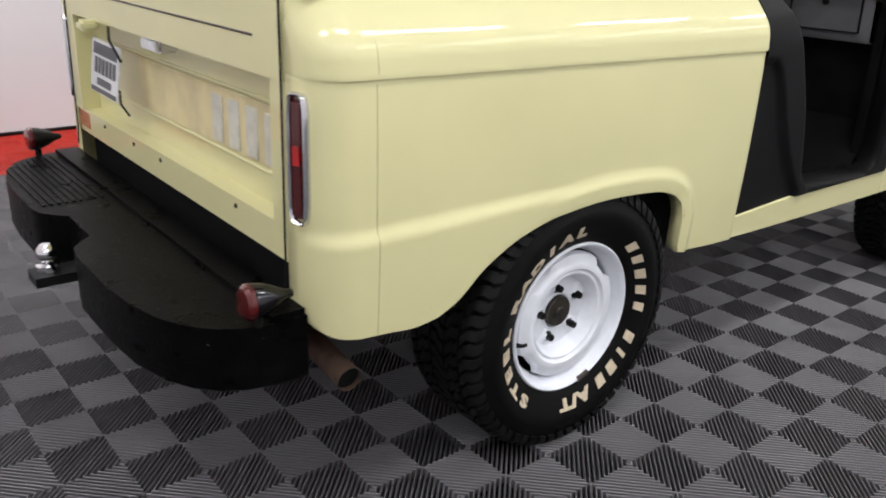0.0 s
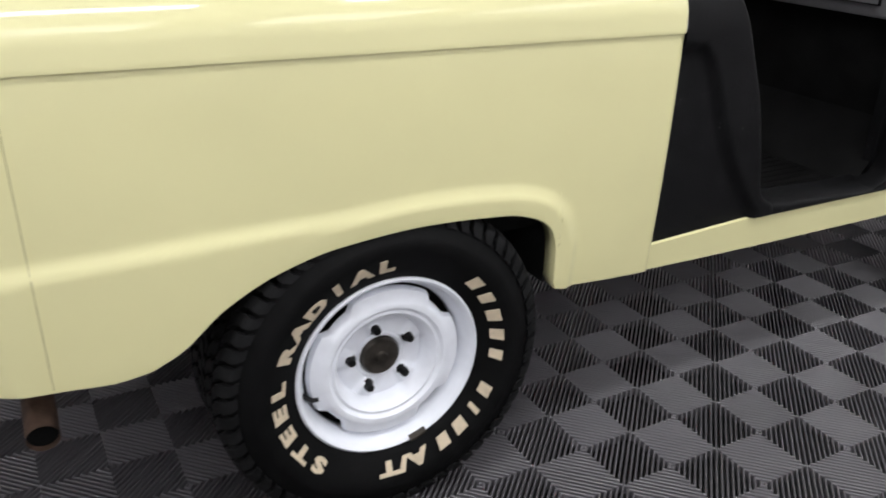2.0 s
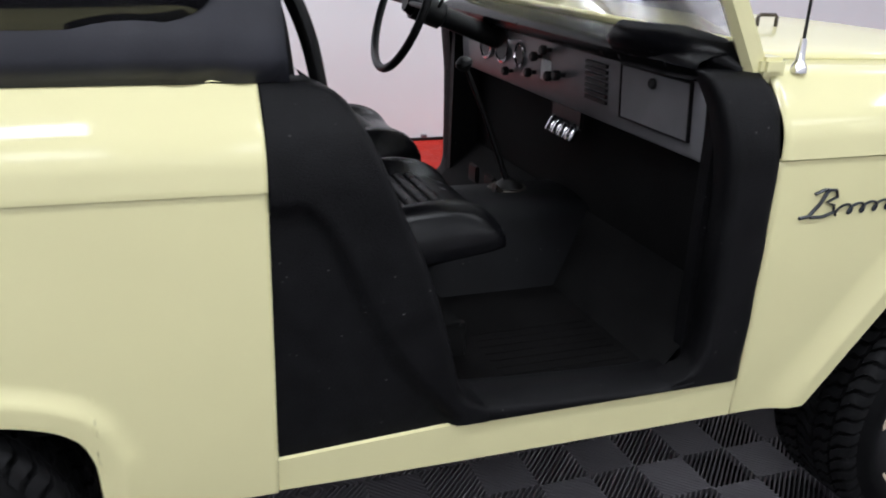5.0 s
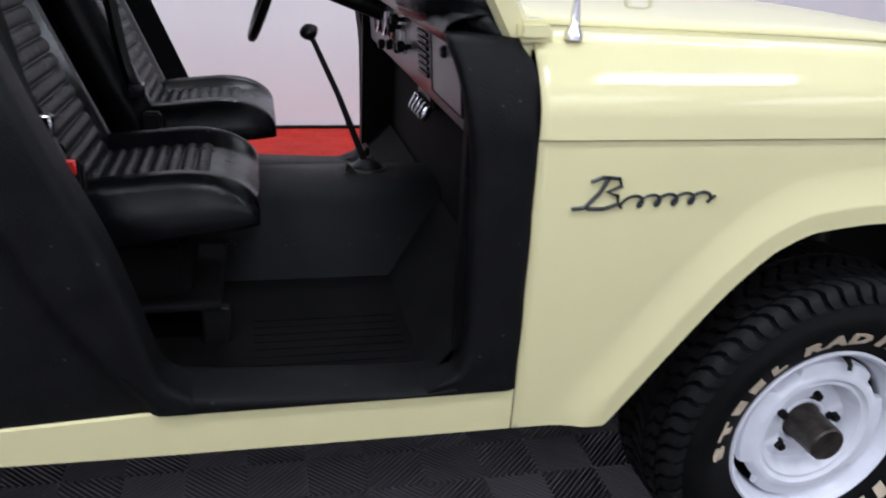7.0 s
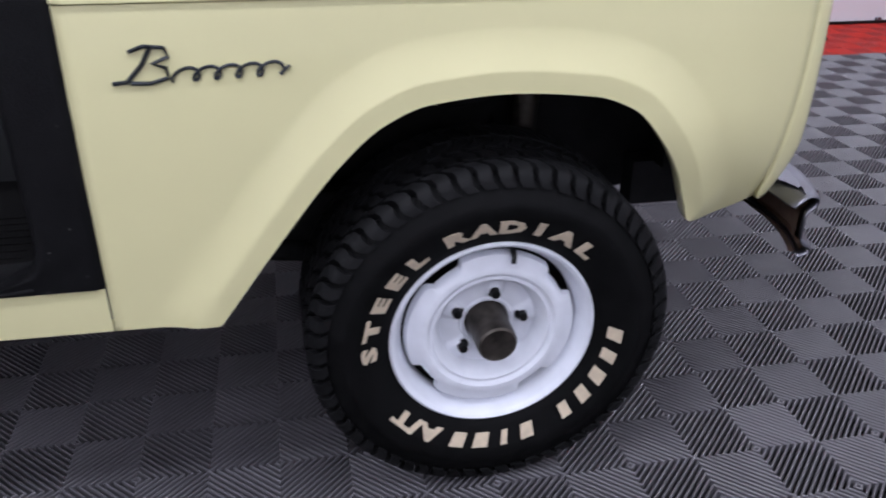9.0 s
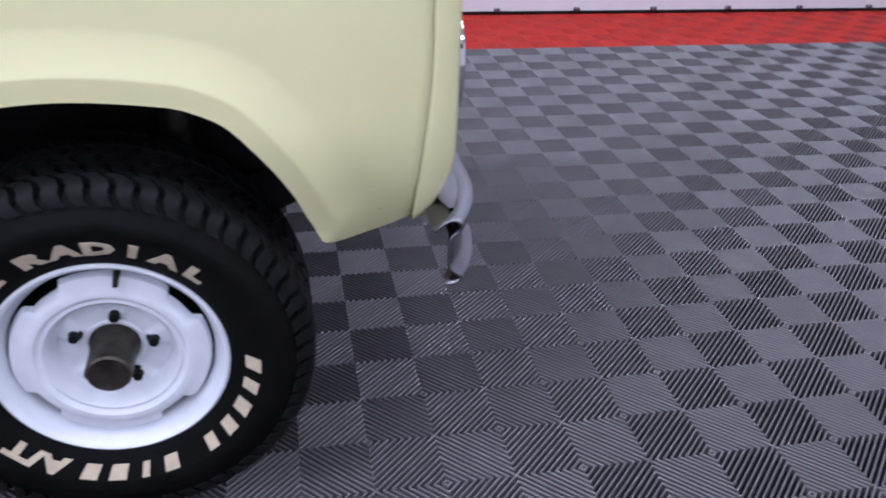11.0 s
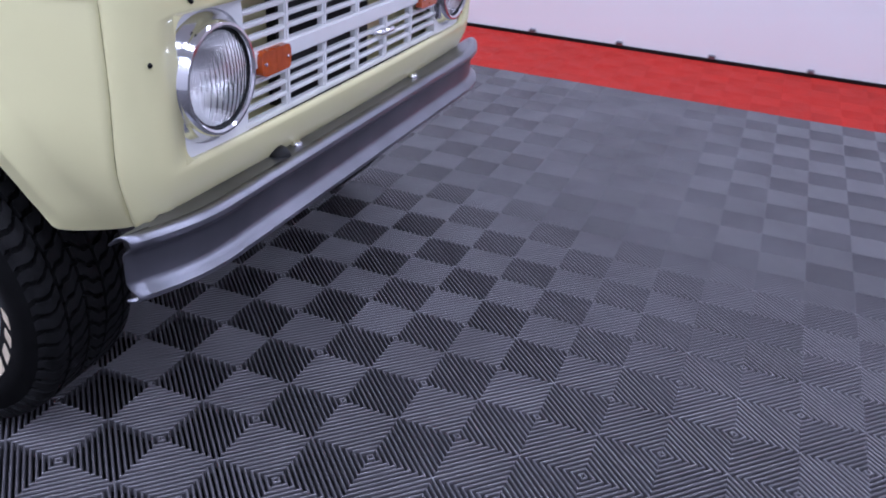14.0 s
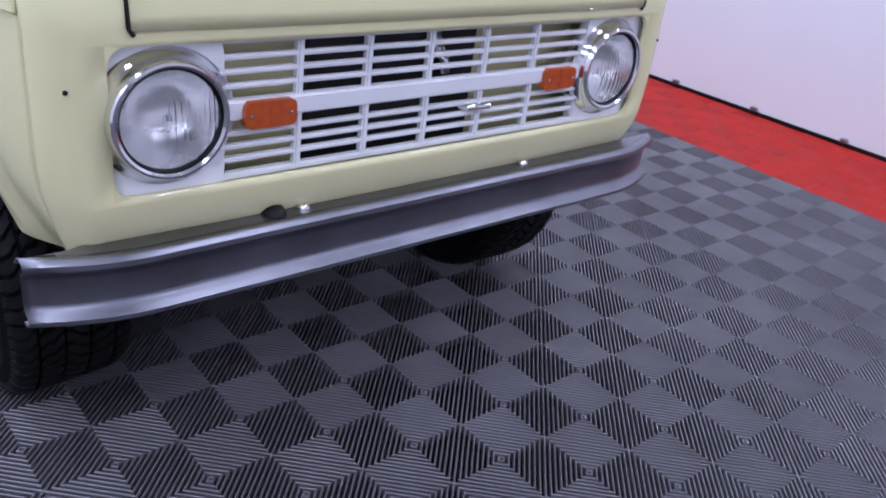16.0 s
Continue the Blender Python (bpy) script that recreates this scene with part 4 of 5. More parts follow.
rbox("tailgate_latch", XR - 0.05, XR + 0, 0.4, 0.46, 0.985, 1.015, PAINT, vehicle, "", 0.008, 2)
# added dark sheet that plays the shade between sill and step bumper
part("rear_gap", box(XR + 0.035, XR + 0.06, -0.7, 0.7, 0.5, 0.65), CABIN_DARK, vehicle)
part("exhaust_pipe", tube([(-0.3, -0.4, 0.47), (-0.55, -0.42, 0.455), (-0.64, -0.48, 0.43), (-0.656, -0.56, 0.41), (-0.658, -0.765, 0.378)], 0.029, 18, caps=False), RUST, vehicle, "rusty brown exhaust tail pipe")
# dark plug in place of the shade inside the pipe's mouth
part("exhaust_inside", tube([(-0.657, -0.6, 0.404), (-0.658, -0.755, 0.38)], 0.0268, 18), CABIN_DARK, vehicle)
for y in (-0.45, 0.0, 0.2, 0.45):
    sc = part("sill_screw", lathe([(0.006, 0.0), (0.005, -0.003), (0, -0.0035)], 10), BLACK, vehicle)
    sc.matrix_basis = pose(XR + 0, y, 0.7, 0, 0, -90)

for s in (-1, 1):
    part("tail_seam", tube([(XR - 0.016, s * 0.699, 0.6), (XR - 0.012, s * 0.698, 0.655), (XR - 0.01, s * 0.696, 1.0), (XR - 0.01, s * 0.694, 1.165)], 0.0024, 6), BLACK, vehicle)
    # upright joint of the corner panel
    part("corner_seam", tube([(-0.63 + 0.012 * (0.8 - z), s * (half_width(-0.63, z) + 0.0036), z) for z in [0.506 + 0.01 * k for k in range(67)]], 0.0011, 6), SEAM, vehicle, "thin upright body seam")

# ---- soft top over the load bed ----
def soft_side(s):
    cols = []
    for k in range(0, 61):
        x = -0.745 + 1.455 * k / 60
        c = []
        for j in range(0, 15):
            z = 1.172 + 0.53 * j / 14
            wr = (0.0022 * math.sin(x * 13 + 1.3) + 0.0014 * math.sin(x * 29)) * (1 if j in (1, 2) else 0) + (0.007 if j in (1, 2) else 0)
            if k > 52 and j in (0, 1):
                wr += 0.004 * math.sin(x * 190 + j * 1.5)
            c.append((x + (0.008 * (1 - j / 3) * k / 60 if j < 3 else 0), s * (0.752 - 0.07 * (z - 1.172) + wr), z - (0.002 if j == 0 else 0)))
        cols.append(c)
    return skin(cols)


for ob in mirror_part("soft_top_side", soft_side, SOFTTOP, "black vinyl soft top side"):
    thick(ob, 0.003)
for s in (-1, 1):
    bm = bmesh.new()
    n = 48
    rim, mid = [], []
    for k in range(n):
        a = 2 * math.pi * k / n
        e = 0.28
        x = 0.02 + math.copysign(abs(math.cos(a)) ** e, math.cos(a)) * 0.6
        z = 1.44 + math.copysign(abs(math.sin(a)) ** e, math.sin(a)) * 0.192
        rim.append(bm.verts.new((x, s * (0.752 - 0.07 * (z - 1.172) + 0.0065), z)))
    bm.faces.new(rim)
    w = part("soft_top_window", bm, BLACK, vehicle, "dark glossy vinyl window")
    w.data.materials[0] = VINYL_PANE
    thick(w, 0.003)
rf = part("soft_top_roof", skin([[(x, y, 1.7 - 0.055 * step(0.7, 1.38, x) + 0.05 * (1 - (y / 0.72) ** 2)) for y in [-0.715 + 1.43 * k / 16 for k in range(17)]] for x in (-0.745, -0.3, 0.2, 0.71, 1.1, 1.38)]), SOFTTOP, vehicle, "black vinyl roof")
thick(rf, 0.004)
rr = part("soft_top_rear", skin([[(-0.745 - 0.0 * z, y, z) for y in [-0.745 + 1.49 * k / 10 for k in range(11)]] for z in (1.175, 1.3, 1.5, 1.71)]), SOFTTOP, vehicle, "black vinyl rear curtain")
thick(rr, 0.004)

# ---- door cutouts: black textured surrounds ----
REAR_EDGE = [(0.5, 1.1), (0.56, 1.062), (0.575, 1.03), (0.606, 0.998), (0.66, 0.981), (0.719, 0.966), (0.838, 0.93), (0.949, 0.884), (1.06, 0.837), (1.12, 0.806), (1.145, 0.789), (1.16, 0.766), (1.166, 0.742)]
FRONT_EDGE = [(0.5, 1.42), (0.548, 1.46), (0.56, 1.505), (0.585, 1.533), (0.63, 1.543), (0.926, 1.538), (1.1, 1.514), (1.166, 1.494)]


def rear_insert(s):
    rows = []
    for j in range(0, 47):
        z = SILL + 0.001 + (1.166 - SILL) * j / 46
        xe = min(curve_at(REAR_EDGE, z), 1.06)
        row = []
        n = 26
        for k in range(n + 1):
            u = k / n
            x = DOOR0 + 0.003 + (xe - DOOR0 - 0.003) * u
            inner = curve_at([(0.55, 0.995), (0.685, 0.888), (0.807, 0.822), (0.927, 0.771), (0.976, 0.735), (0.99, 0.68)], z)
            raised = step(inner - 0.012, inner + 0.012, x) if z < 0.99 else 1
            raised = max(raised, step(0.972, 0.995, z))
            y = half_width(0.9, min(z, 0.997)) - 0.006 + 0.016 * raised - (0.0 if z < 1.0 else 0.25 * (z - 1.0) ** 2 / 0.15 * 1.2)
            if z > 1.035:
                y = min(y, half_width(0.66, z) + 0.007)
            row.append((x, s * y, z - sill_drop(x) * max(0.0, 1 - (z - SILL) / 0.12)))
        yl = abs(row[-1][1])
        row += [(xe + 0.008, s * (yl - 0.006), z), (xe + 0.012, s * (yl - 0.02), z), (xe + 0.006, s * (yl - 0.1), z)]
        rows.append(row)
    rows.append([(x, s * (abs(y) - 0.012), 1.171) for x, y, z in rows[-1]])
    rows.append([(x, s * (abs(y) - 0.07), 1.17) for x, y, z in rows[-2]])
    return skin(rows)


def sill_strip(s):
    cols = []
    for k in range(0, 41):
        x = 1.0 + 0.52 * k / 40
        zt = curve_at([(1.0, 0.58), (1.06, 0.568), (1.25, 0.556), (1.45, 0.549), (1.52, 0.556)], x)
        w = half_width(1.1, 0.55)
        cols.append([(x, s * (w + 0.004), SILL - 0.002), (x, s * (w + 0.008), SILL + 0.004), (x, s * (w + 0.008), zt - 0.008), (x, s * (w + 0.002), zt), (x, s * (w - 0.1), zt + 0.0), (x, s * (w - 0.14), zt - 0.02)])
    return skin(cols)


def front_pillar(s):
    rows = []
    for j in range(0, 41):
        z = SILL - 0.001 + (1.162 - SILL) * j / 40
        xe = curve_at(FRONT_EDGE, z)
        x1 = DOOR1 + 0.002 - (0.028 * max(0, (z - 1.09) / 0.07) ** 2) + 0.004 * math.sin(z * 40) * 0.4
        row = []
        for k in range(0, 11):
            x = x1 + (xe - x1) * k / 10
            y = half_width(1.6, min(z, 0.997)) + 0.006 - (0.0 if z < 1.0 else 0.3 * (z - 1.0) ** 2 / 0.16)
            row.append((x, s * (y - (0.007 if k == 0 else 0)), z))
        yl = abs(row[-1][1])
        row += [(xe - 0.008, s * (yl - 0.008), z), (xe - 0.01, s * (yl - 0.03), z), (xe + 0.0, s * (yl - 0.07), z)]
        rows.append(row)
    rows.append([(x, s * (abs(y) - 0.015), 1.17) for x, y, z in rows[-1]])
    rows.append([(x, s * (abs(y) - 0.08), 1.172) for x, y, z in rows[-2]])
    return skin(rows)


mirror_part("rear_door_insert", rear_insert, LINER, "rough black door infill panel", sharp=60)
mirror_part("door_sill", sill_strip, LINER, "rough black door sill", sharp=60)
mirror_part("door_pillar", front_pillar, LINER, "rough black front door pillar", sharp=60)

# ---- cabin ----
part("cabin_floor", box(0.6, 1.64, -0.74, 0.74, 0.51, 0.535), CARPET, vehicle, "dark rubber floor")
bm = bmesh.new()
prof = [(-0.25, 0.53), (-0.235, 0.555), (-0.155, 0.685), (-0.125, 0.713), (-0.04, 0.724), (0.04, 0.724), (0.125, 0.713), (0.155, 0.685), (0.235, 0.555), (0.25, 0.53)]
tn = part("tunnel", skin([[(x, y, z) for y, z in prof] for x in (0.7, 1.1, 1.4, 1.64)]), SLATE, vehicle, "dark slate mat over the gearbox tunnel")
for k in range(7):
    part("floor_rib", box(1.16, 1.46, -0.66 + k * 0.032, -0.652 + k * 0.032, 0.534, 0.5368), CARPET, vehicle)
part("toe_board", skin([[(1.48, y, 0.535), (1.62, y, 0.7)] for y in (-0.74, 0.74)]), CABIN_DARK, vehicle)
for s in (-1, 1):
    part("kick_panel", box(1.53, 1.63, min(s * 0.715, s * 0.745), max(s * 0.715, s * 0.745), 0.53, 1.12), LINER, vehicle)
    part("bed_side", box(XR + 0.06, 0.68, min(s * 0.73, s * 0.745), max(s * 0.73, s * 0.745), 0.6, 1.17), CABIN_DARK, vehicle)
part("inner_side_panel", prism([(0.6, 1.12), (0.846, 1.122), (0.852, 1.115), (0.98, 0.806), (0.98, 0.56), (0.6, 0.56)], 1, 0.722, 0.738), LINER, vehicle, "black inner side panel beside the seat", bevel=0.003)
part("bed_bulkhead", box(0.52, 0.56, -0.73, 0.73, 0.52, 0.8), CABIN_DARK, vehicle)

# dash
DX = 1.555
dash = part("dashboard", skin([[(DX + 0.05, y, 0.975), (DX + 0.006, y, 0.977), (DX, y, 0.985), (DX - 0.006, y, 1.06), (DX - 0.012, y, 1.146), (DX, y, 1.152)] for y in [-0.685 + 1.37 * k / 20 for k in range(21)]]), DASH, vehicle, "grey painted metal dashboard")
thick(dash, 0.004)


def dpt(y, z, out=0.0):
    return (DX - 0.006 - 0.075 * (z - 1.06) - out, y, z)


bm = box(-0.006, 0.003, -0.13, 0.13, -0.06, 0.06)
gb = part("glove_box_door", bm, DASH, dash, "grey glove box lid", bevel=0.003)
gb.matrix_basis = Matrix.Translation(dpt(-0.51, 1.073, 0.002)) @ pose(0, 0, 0, 0, -4)
for y0, y1, z0, z1 in ((-0.133, 0.133, 0.059, 0.062), (-0.133, 0.133, -0.062, -0.059), (-0.136, -0.132, -0.062, 0.062), (0.132, 0.136, -0.062, 0.062)):
    part("gap", box(-0.008, 0.0, y0, y1, z0, z1), BLACK, gb)
lk = part("lock", lathe([(0.012, 0.0), (0.012, -0.006), (0.008, -0.01), (0, -0.01)], 16), BLACK, gb)
lk.matrix_basis = pose(-0.006, 0.0, 0.038, 0, 0, -90)
for k in range(7):
    v = part("vent_slat", box(-0.004, 0.004, -0.052, 0.052, -0.0042, 0.0042), BLACK, dash, "black vent slot")
    v.matrix_basis = Matrix.Translation(dpt(-0.252, 1.028 + 0.0145 * k, 0.002))
for y, z, r in ((0.46, 1.08, 0.045), (0.33, 1.09, 0.05), (0.2, 1.075, 0.03)):
    gg = part("gauge", lathe([(r + 0.006, 0.004), (r + 0.006, -0.006), (r, -0.008), (r - 0.002, -0.003), (0, -0.003)], 30), CHROME, dash, "round chrome-rimmed gauge")
    gg.matrix_basis = Matrix.Translation(dpt(y, z, 0.001)) @ pose(0, 0, 0, 0, 0, -90)
    gf = part("dial", lathe([(r - 0.003, -0.0045), (0, -0.0045)], 26), BLACK, gg)
for y, z in ((0.06, 1.09), (-0.03, 1.05), (-0.08, 1.06), (0.1, 1.04), (0.0, 1.115), (0.26, 1.02)):
    kn = part("knob", lathe([(0.006, 0.0), (0.006, -0.014), (0.013, -0.018), (0.014, -0.03), (0.01, -0.035), (0, -0.036)], 18), BLACK, dash, "black dash knob")
    kn.matrix_basis = Matrix.Translation(dpt(y, z)) @ pose(0, 0, 0, 0, 0, -90)
rbox("radio_plate", *(DX - 0.014, DX - 0.002), 0.0, 0.05, 1.03, 1.085, SILVER_WHITE, dash, "pale switch plate", 0.002, 1)
pad = []
for k in range(25):
    y = -0.72 + 1.44 * k / 24
    e = 1 - 0.25 * max(0, (abs(y) - 0.62) / 0.1)
    pad.append([(1.565 + 0.08 * math.cos(a), y, 1.172 + 0.04 * math.sin(a) * e) for a in [2 * math.pi * i / 14 for i in range(15)]])
part("dash_pad", skin(pad), VINYL, vehicle, "black padded dash top")
part("pad_roll", tube([(1.47, -0.42, 1.2), (1.48, -0.45, 1.203), (1.53, -0.6, 1.2), (1.57, -0.69, 1.185), (1.59, -0.725, 1.165)], [0.01, 0.035, 0.042, 0.04, 0.02], 16), VINYL, vehicle, "thick black pad roll")
# heater cluster under the dash
hb2 = rbox("heater_bracket", 1.6, 1.63, -0.1, 0.08, 0.91, 0.98, BLACK, vehicle, "black bracket with chrome switches", 0.006, 2)
for k in range(4):
    kk = part("switch", lathe([(0.0, -0.03), (0.012, -0.028), (0.016, -0.015), (0.016, 0.012), (0.01, 0.02), (0, 0.02)], 18), CHROME, hb2, "chrome bullet switch")
    kk.matrix_basis = pose(1.595, 0.05 - 0.04 * k, 0.905, 60, 0, -90)

# steering
col_a, col_b = Vector((1.27, 0.38, 1.2)), Vector((1.62, 0.38, 1.075))
st = part("steering_column", tube([col_a, col_a.lerp(col_b, 0.25), col_a.lerp(col_b, 0.27), col_b], [0.041, 0.041, 0.031, 0.033], 18), BLACK, vehicle, "black steering column")
ax = (col_a - col_b).normalized()
u = Vector((0, 1, 0))
v = ax.cross(u)
ring = [col_a + ax * 0.03 + (u * math.cos(t) + v * math.sin(t)) * 0.205 for t in [2 * math.pi * k / 48 for k in range(49)]]
sw = part("steering_wheel", tube(ring, 0.0125, 10, caps=False), BLACK, vehicle, "thin black steering wheel")
for t in (0, math.pi, -math.pi / 2):
    part("spoke", tube([col_a + ax * 0.012, col_a + ax * 0.03 + (u * math.cos(t) + v * math.sin(t)) * 0.2], 0.008, 8), BLACK, sw)
part("horn_button", tube([col_a, col_a + ax * 0.025], [0.035, 0.026], 18), BLACK, sw)
part("signal_stalk", tube([col_a.lerp(col_b, 0.2), col_a.lerp(col_b, 0.2) + Vector((0.0, -0.06, 0.04)), col_a.lerp(col_b, 0.2) + Vector((-0.02, -0.14, 0.06))], 0.005, 8), BLACK, st)
# gear lever
gl2 = part("gear_lever", tube([(1.458, 0.04, 0.72), (1.452, 0.04, 0.752), (1.385, 0.045, 0.92), (1.321, 0.05, 1.06)], [0.011, 0.009, 0.0075, 0.0065], 10), BLACK, vehicle, "long black gear lever with round knob")
part("knob", tube([(1.3215, 0.05, 1.057), (1.318, 0.05, 1.064), (1.314, 0.05, 1.073), (1.3105, 0.05, 1.082), (1.3075, 0.05, 1.09), (1.3065, 0.05, 1.093)], [0.009, 0.018, 0.024, 0.0225, 0.012, 0.004], 20), BLACK, gl2, "round black knob")
part("boot", tube([(1.458, 0.04, 0.724), (1.457, 0.04, 0.732), (1.454, 0.04, 0.75)], [0.046, 0.04, 0.015], 18), BLACK, gl2)
part("boot_ring", tube([(1.458, 0.04, 0.723), (1.458, 0.04, 0.728)], [0.056, 0.054], 24), BARE, gl2, "dull metal boot ring")
tc2 = part("transfer_lever", tube([(1.425, 0.0, 0.72), (1.41, 0.0, 0.735), (1.4, 0.0, 0.737)], [0.008, 0.008, 0.014], 10), BARE, vehicle)
for y in (0.28, 0.42):
    rbox("pedal", 1.5, 1.515, y - 0.035, y + 0.035, 0.63, 0.69, BLACK, vehicle, "", 0.005, 2)


# ---- seats ----
def make_seat(yc, label):
    seat = new("bucket_seat")
    tagged(seat, label, "seat", "front seats")

    def power(c, e):
        return math.copysign(abs(c) ** e, c)

    # cushion: rounded sections from back to front
    def cush(x, a):
        t = (x - 0.8) / 0.4
        end = min(1, max(0.0, 1 - max(0, (t - 0.5) / 0.455) ** 2.3)) ** 0.5
        y = 0.245 * power(math.cos(a), 0.5) * (0.86 + 0.14 * end)
        top = 0.068 + 0.012 * t
        e = abs(y) / 0.245
        z = 0.822 + 0.024 * t
        if math.sin(a) > 0:
            z += power(math.sin(a), 0.55) * (top * (0.15 + 0.85 * end)) + 0.036 * step(0.48, 0.7, e) * (1 - step(0.82, 1.0, e)) * end
        else:
            z += power(math.sin(a), 0.6) * (0.045 - 0.04 * step(0.1, 0.8, t)) * (0.3 + 0.7 * end)
        return (x, y, z)

    n = 48
    xs = [0.8 + 0.38 * math.sin(math.pi / 2 * k / 26) for k in range(27)]
    cols = [[cush(x, 2 * math.pi * k / n) for k in range(n + 1)] for x in xs]
    bm = skin(cols)
    for x, flip in ((cols[0], False), (cols[-1], True)):
        bm.faces.new([bm.verts.new(p) for p in x[:-1]])
    bmesh.ops.remove_doubles(bm, verts=bm.verts, dist=0.0005)
    cu = part("cushion", bm, VINYL, seat, "black vinyl seat cushion", sharp=75)
    # pleats across the middle
    def top_z(x, y):
        t = (x - 0.8) / 0.4
        end = min(1, max(0.0, 1 - max(0, (t - 0.5) / 0.455) ** 2.3)) ** 0.5
        c = min(0.999, abs(y) / (0.245 * (0.86 + 0.14 * end))) ** (1 / 0.5)
        return 0.822 + 0.024 * t + (1 - c * c) ** 0.275 * (0.068 + 0.012 * t) * (0.15 + 0.85 * end)

    for k in range(9):
        x0 = 0.82 + k * 0.0295
        bm = skin([[(x0 + 0.0148 - 0.0148 * math.cos(math.pi * i / 6), y, top_z(x0 + 0.0148 - 0.0148 * math.cos(math.pi * i / 6), y) - 0.003 + 0.011 * math.sin(math.pi * i / 6)) for i in range(7)] for y in [-0.122 + 0.244 * j / 12 for j in range(13)]])
        part("pleat", bm, CLOTH, cu)
    # backrest
    lean = Vector((-0.42, 0, 1)).normalized()
    fwd = Vector((lean.z, 0, -lean.x))
    root = Vector((0.86, 0, 0.84))

    def back(y, h, d):
        return root + lean * h + fwd * d + Vector((0, y, 0))

    def bk_pt(h, a):
        t = h / 0.6
        end = (1 - max(0, (t - 0.82) / 0.18) ** 2.4) ** 0.5 if t < 1 else 0.0
        y = 0.24 * power(math.cos(a), 0.45) * (0.93 + 0.07 * end) * (1 - 0.12 * step(0.6, 1, t))
        e = abs(y) / 0.24
        d = -0.035 + power(math.sin(a), 0.6) * 0.055 * (0.3 + 0.7 * end)
        if math.sin(a) > 0:
            d += 0.022 * step(0.5, 0.75, e) * (1 - step(0.86, 1.0, e)) * end
        return back(y, h, d)

    hs = [0.6 * math.sin(math.pi / 2 * k / 26) for k in range(27)]
    cols = [[bk_pt(h, 2 * math.pi * k / n) for k in range(n + 1)] for h in hs]
    bm = skin(cols)
    bm.faces.new([bm.verts.new(p) for p in cols[-1][:-1]])
    bmesh.ops.remove_doubles(bm, verts=bm.verts, dist=0.0005)
    bk = part("backrest", bm, VINYL, seat, "black vinyl backrest", sharp=75)
    for k in range(14):
        h0 = 0.05 + k * 0.033
        bm = skin([[back(y, h0 + 0.0165 - 0.0165 * math.cos(math.pi * i / 6), 0.017 + 0.012 * math.sin(math.pi * i / 6)) for i in range(7)] for y in [-0.13 + 0.26 * j / 10 for j in range(11)]])
        part("pleat", bm, CLOTH, bk)
    rbox("seat_base", 0.86, 1.04, -0.13, 0.13, 0.62, 0.79, CABIN_DARK, seat, "black seat box", 0.02, 2)
    for y in (-0.17, 0.17):
        rbox("seat_leg", 1.06, 1.115, y - 0.012, y + 0.012, 0.567, 0.66, BLACK, seat, "flat steel leg", 0.004, 1)
        rbox("seat_leg", 0.84, 0.88, y - 0.012, y + 0.012, 0.567, 0.66, BLACK, seat, "flat steel leg", 0.004, 1)
    rbox("seat_track", 0.84, 1.1, -0.185, 0.185, 0.655, 0.668, CABIN_DARK, seat, "", 0.003, 1)
    seat.location = (0, yc, -0.048)
    return seat


seat = make_seat(-0.37, "black vinyl bucket seat with pleated centre")
copy_thing(seat, Matrix.Translation((0.05, 0.36, -0.058)))


def seat_belt(y, top, clasp, catch, red):
    """Webbing from the shoulder down to a bright clasp, and a catch with a red button below it."""
    cols = []
    for k in range(17):
        t = k / 16
        x = top[0] + (clasp[0] - top[0]) * t + 0.014 * math.sin(t * 5)
        z = top[1] + (clasp[1] - top[1]) * t
        cols.append([(x, y + 0.004 * math.sin(t * 9), z), (x + 0.015, y - 0.01, z + 0.003), (x + 0.03, y - 0.004 * math.sin(t * 7), z + 0.006)])
    b = part("seat_belt", skin(cols), BLACK, None, "black webbing")
    tagged(b, "black webbing seat belt with bright buckle hanging over seat", "seat belt", "seat belts")
    thick(b, 0.0015)
    rbox("buckle", clasp[0] - 0.008, clasp[0] + 0.03, y - 0.018, y + 0.004, clasp[1] - 0.03, clasp[1] + 0.012, CHROME, b, "bright metal buckle", 0.004, 1)
    ct = rbox("catch", catch[0] - 0.022, catch[0] + 0.022, y - 0.016, y + 0.01, catch[1] - 0.045, catch[1] + 0.012, BLACK, b, "black buckle catch", 0.006, 2)
    if red:
        rbox("release_button", catch[0] - 0.013, catch[0] + 0.013, y - 0.02, y - 0.012, catch[1] - 0.012, catch[1] + 0.016, BELT_RED, ct, "red release button", 0.003, 1)
    return b


seat_belt(-0.628, (0.69, 1.36), (0.822, 1.006), (0.868, 0.926), True)
seat_belt(0.105, (0.76, 1.34), (0.878, 0.925), (0.92, 0.85), False)

# small clips along the wall foot
for k in range(-12, 10):
    c = rbox("edge_clip", -0.02, 0.02, -0.03, 0.0, 0.02, 0.045, STEEL, trim, "small metal clip", 0.004, 1)
    c.location = (0.62 + k * 0.58, wy1, 0)

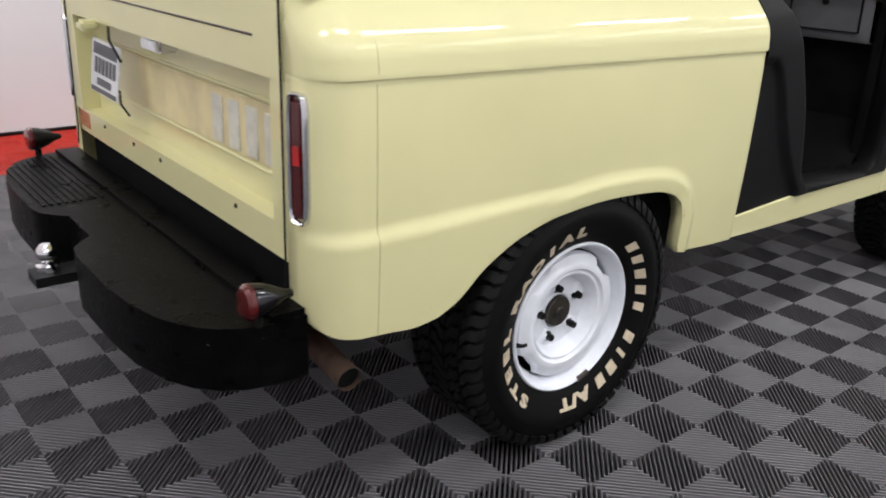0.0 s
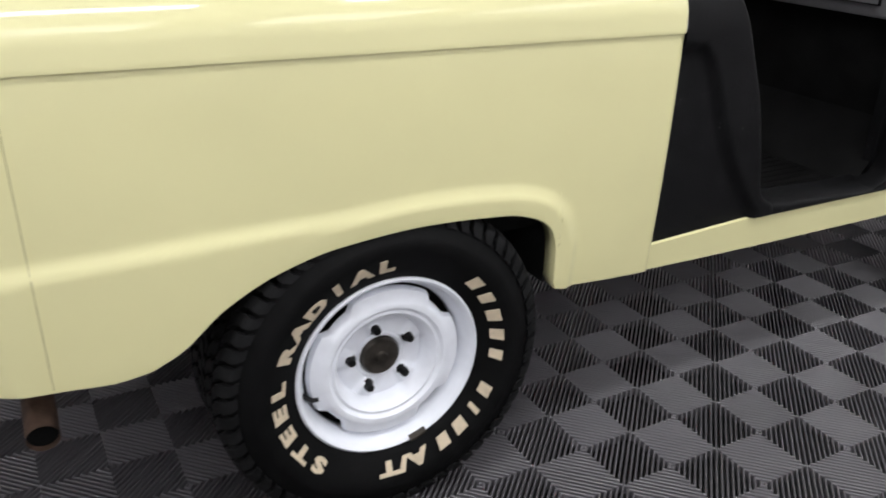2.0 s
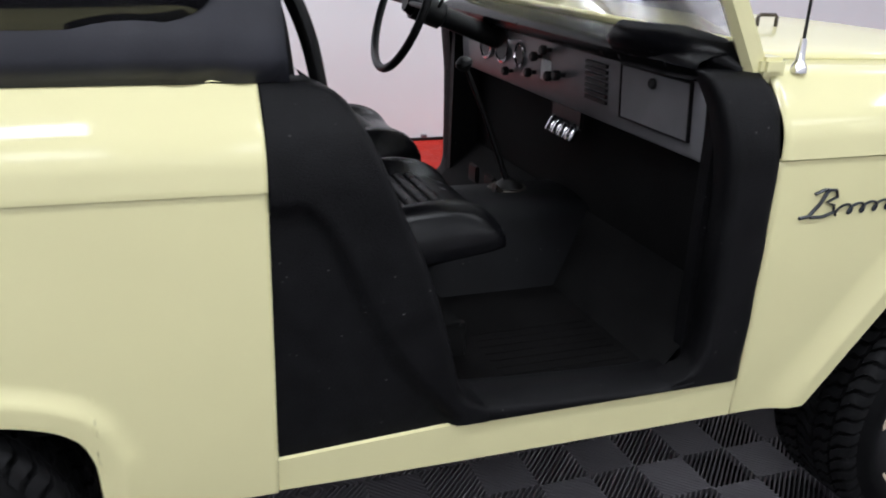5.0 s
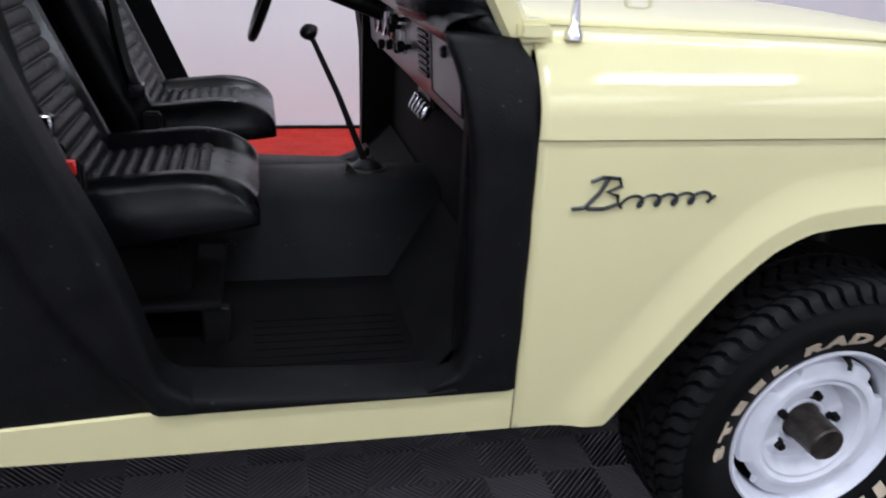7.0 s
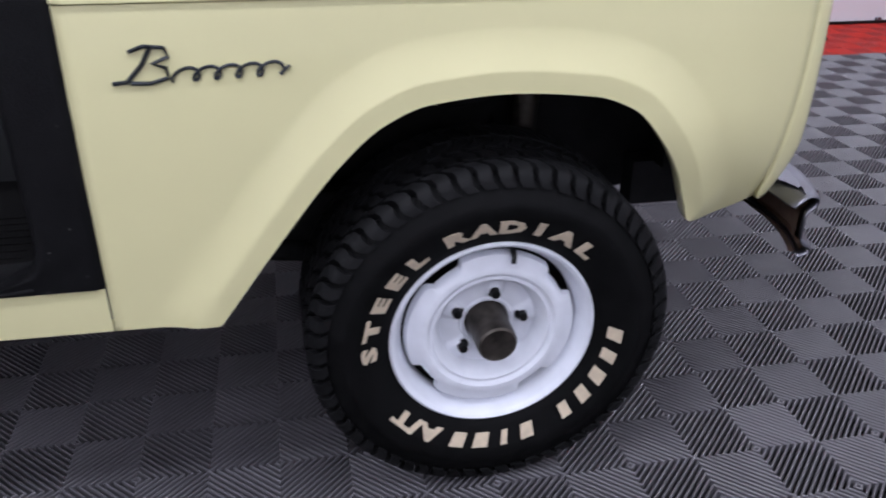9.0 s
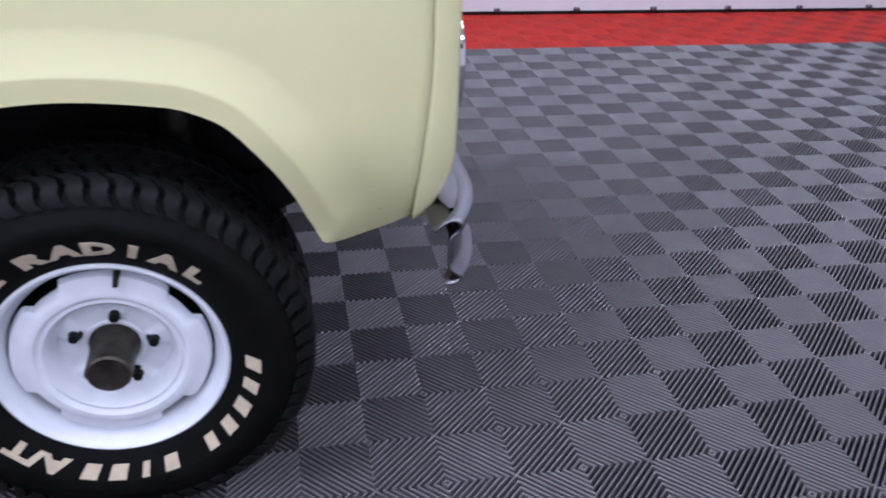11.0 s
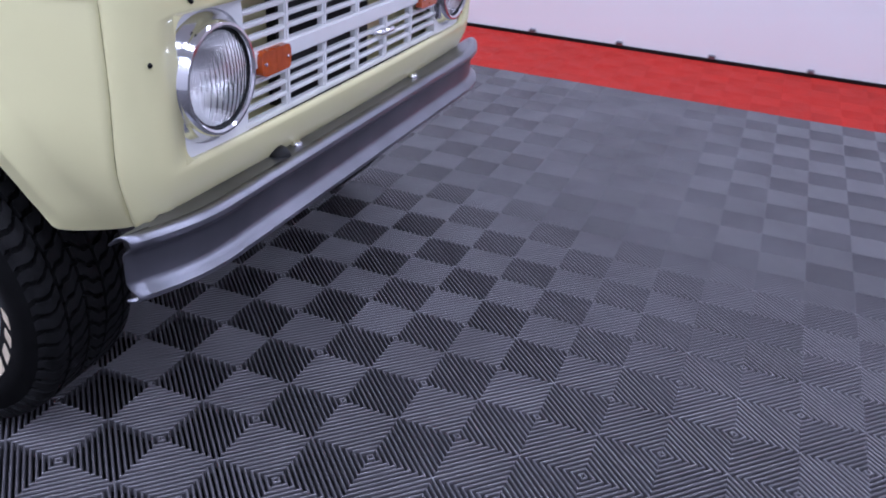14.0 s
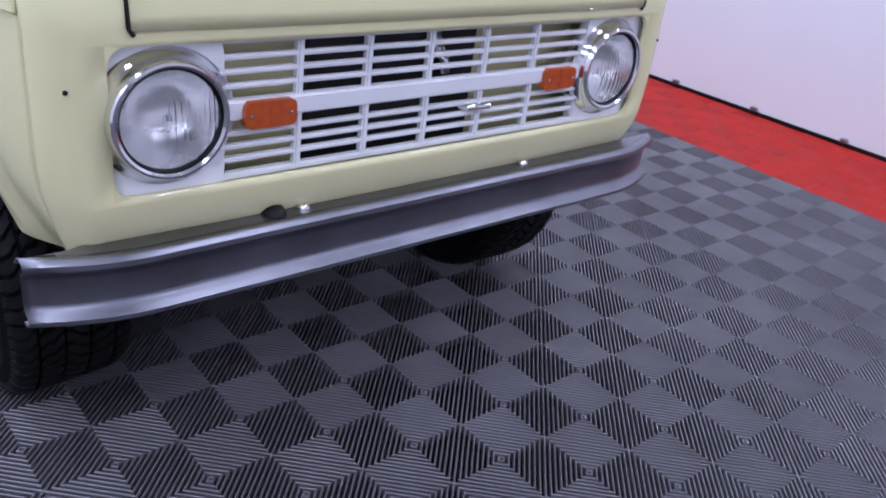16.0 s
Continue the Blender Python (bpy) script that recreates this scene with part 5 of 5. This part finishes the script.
# ---- floor tiles: ribs of each square, two squares by two to a tile ----
def rib_mesh(cells, z0=-0.026, wd=0.47):
    vs, fs = [], []
    n = 17
    for ci, cj in cells:
        mirrored = (ci + cj) % 2 == 0
        for k in range(n):
            c = CELL * (-1 + (k + 0.5) * 2 / n)
            h = CELL / n * wd
            b = len(vs)
            for e, z in ((-0.9, z0), (-1, -0.005), (-0.9, -0.0029), (-0.68, -0.0014), (-0.36, -0.00036), (0, 0.0), (0.36, -0.00036), (0.68, -0.0014), (0.9, -0.0029), (1, -0.005), (0.9, z0)):
                cc = c + h * e
                q = [(0, cc), (CELL - cc, CELL)] if cc >= 0 else [(-cc, 0), (CELL, CELL + cc)]
                for x, y in q:
                    if mirrored:
                        x = CELL - x
                    vs.append((x + ci * CELL, y + cj * CELL, z))
            for m in range(10):
                f = (b + 2 * m, b + 2 * m + 1, b + 2 * m + 3, b + 2 * m + 2)
                fs.append(f if not mirrored else f[::-1])
    me = bpy.data.meshes.new("floor_tile")
    me.from_pydata(vs, [], fs)
    return smooth(me)


near = {(i, j) for i in range(-14, 4) for j in range(-4, 5)} | {(i, j) for i in range(4, 12) for j in range(-4, 10)}
near = {t for t in near if t[0] < 4 or t[1] < 8}
one = rib_mesh([(0, 1), (1, 1), (0, 2), (1, 2)])
one.materials.append(GREY_TILE)
for i, j in sorted(near):
    t = new("floor_tile", one)
    t.parent = floor
    t.matrix_basis = Matrix.Translation((2 * i * CELL, 2 * j * CELL, 0))
rest = [(i, j) for i in range(X0, X1) for j in range(Y0, RED0) if (i // 2, (j - 1) // 2) not in near]
grey = rib_mesh(rest)
grey.materials.append(GREY_TILE)
g = new("grey_tiles", grey)
g.parent = floor
tagged(g, "grey ribbed plastic floor tiles", "", "", "stuff")
redm = rib_mesh([(i, j) for i in range(X0, X1) for j in range(RED0, Y1)], wd=0.86)
redm.materials.append(RED_TILE)
r = new("red_tiles", redm)
r.parent = floor
tagged(r, "red ribbed plastic border tiles", "", "", "stuff")
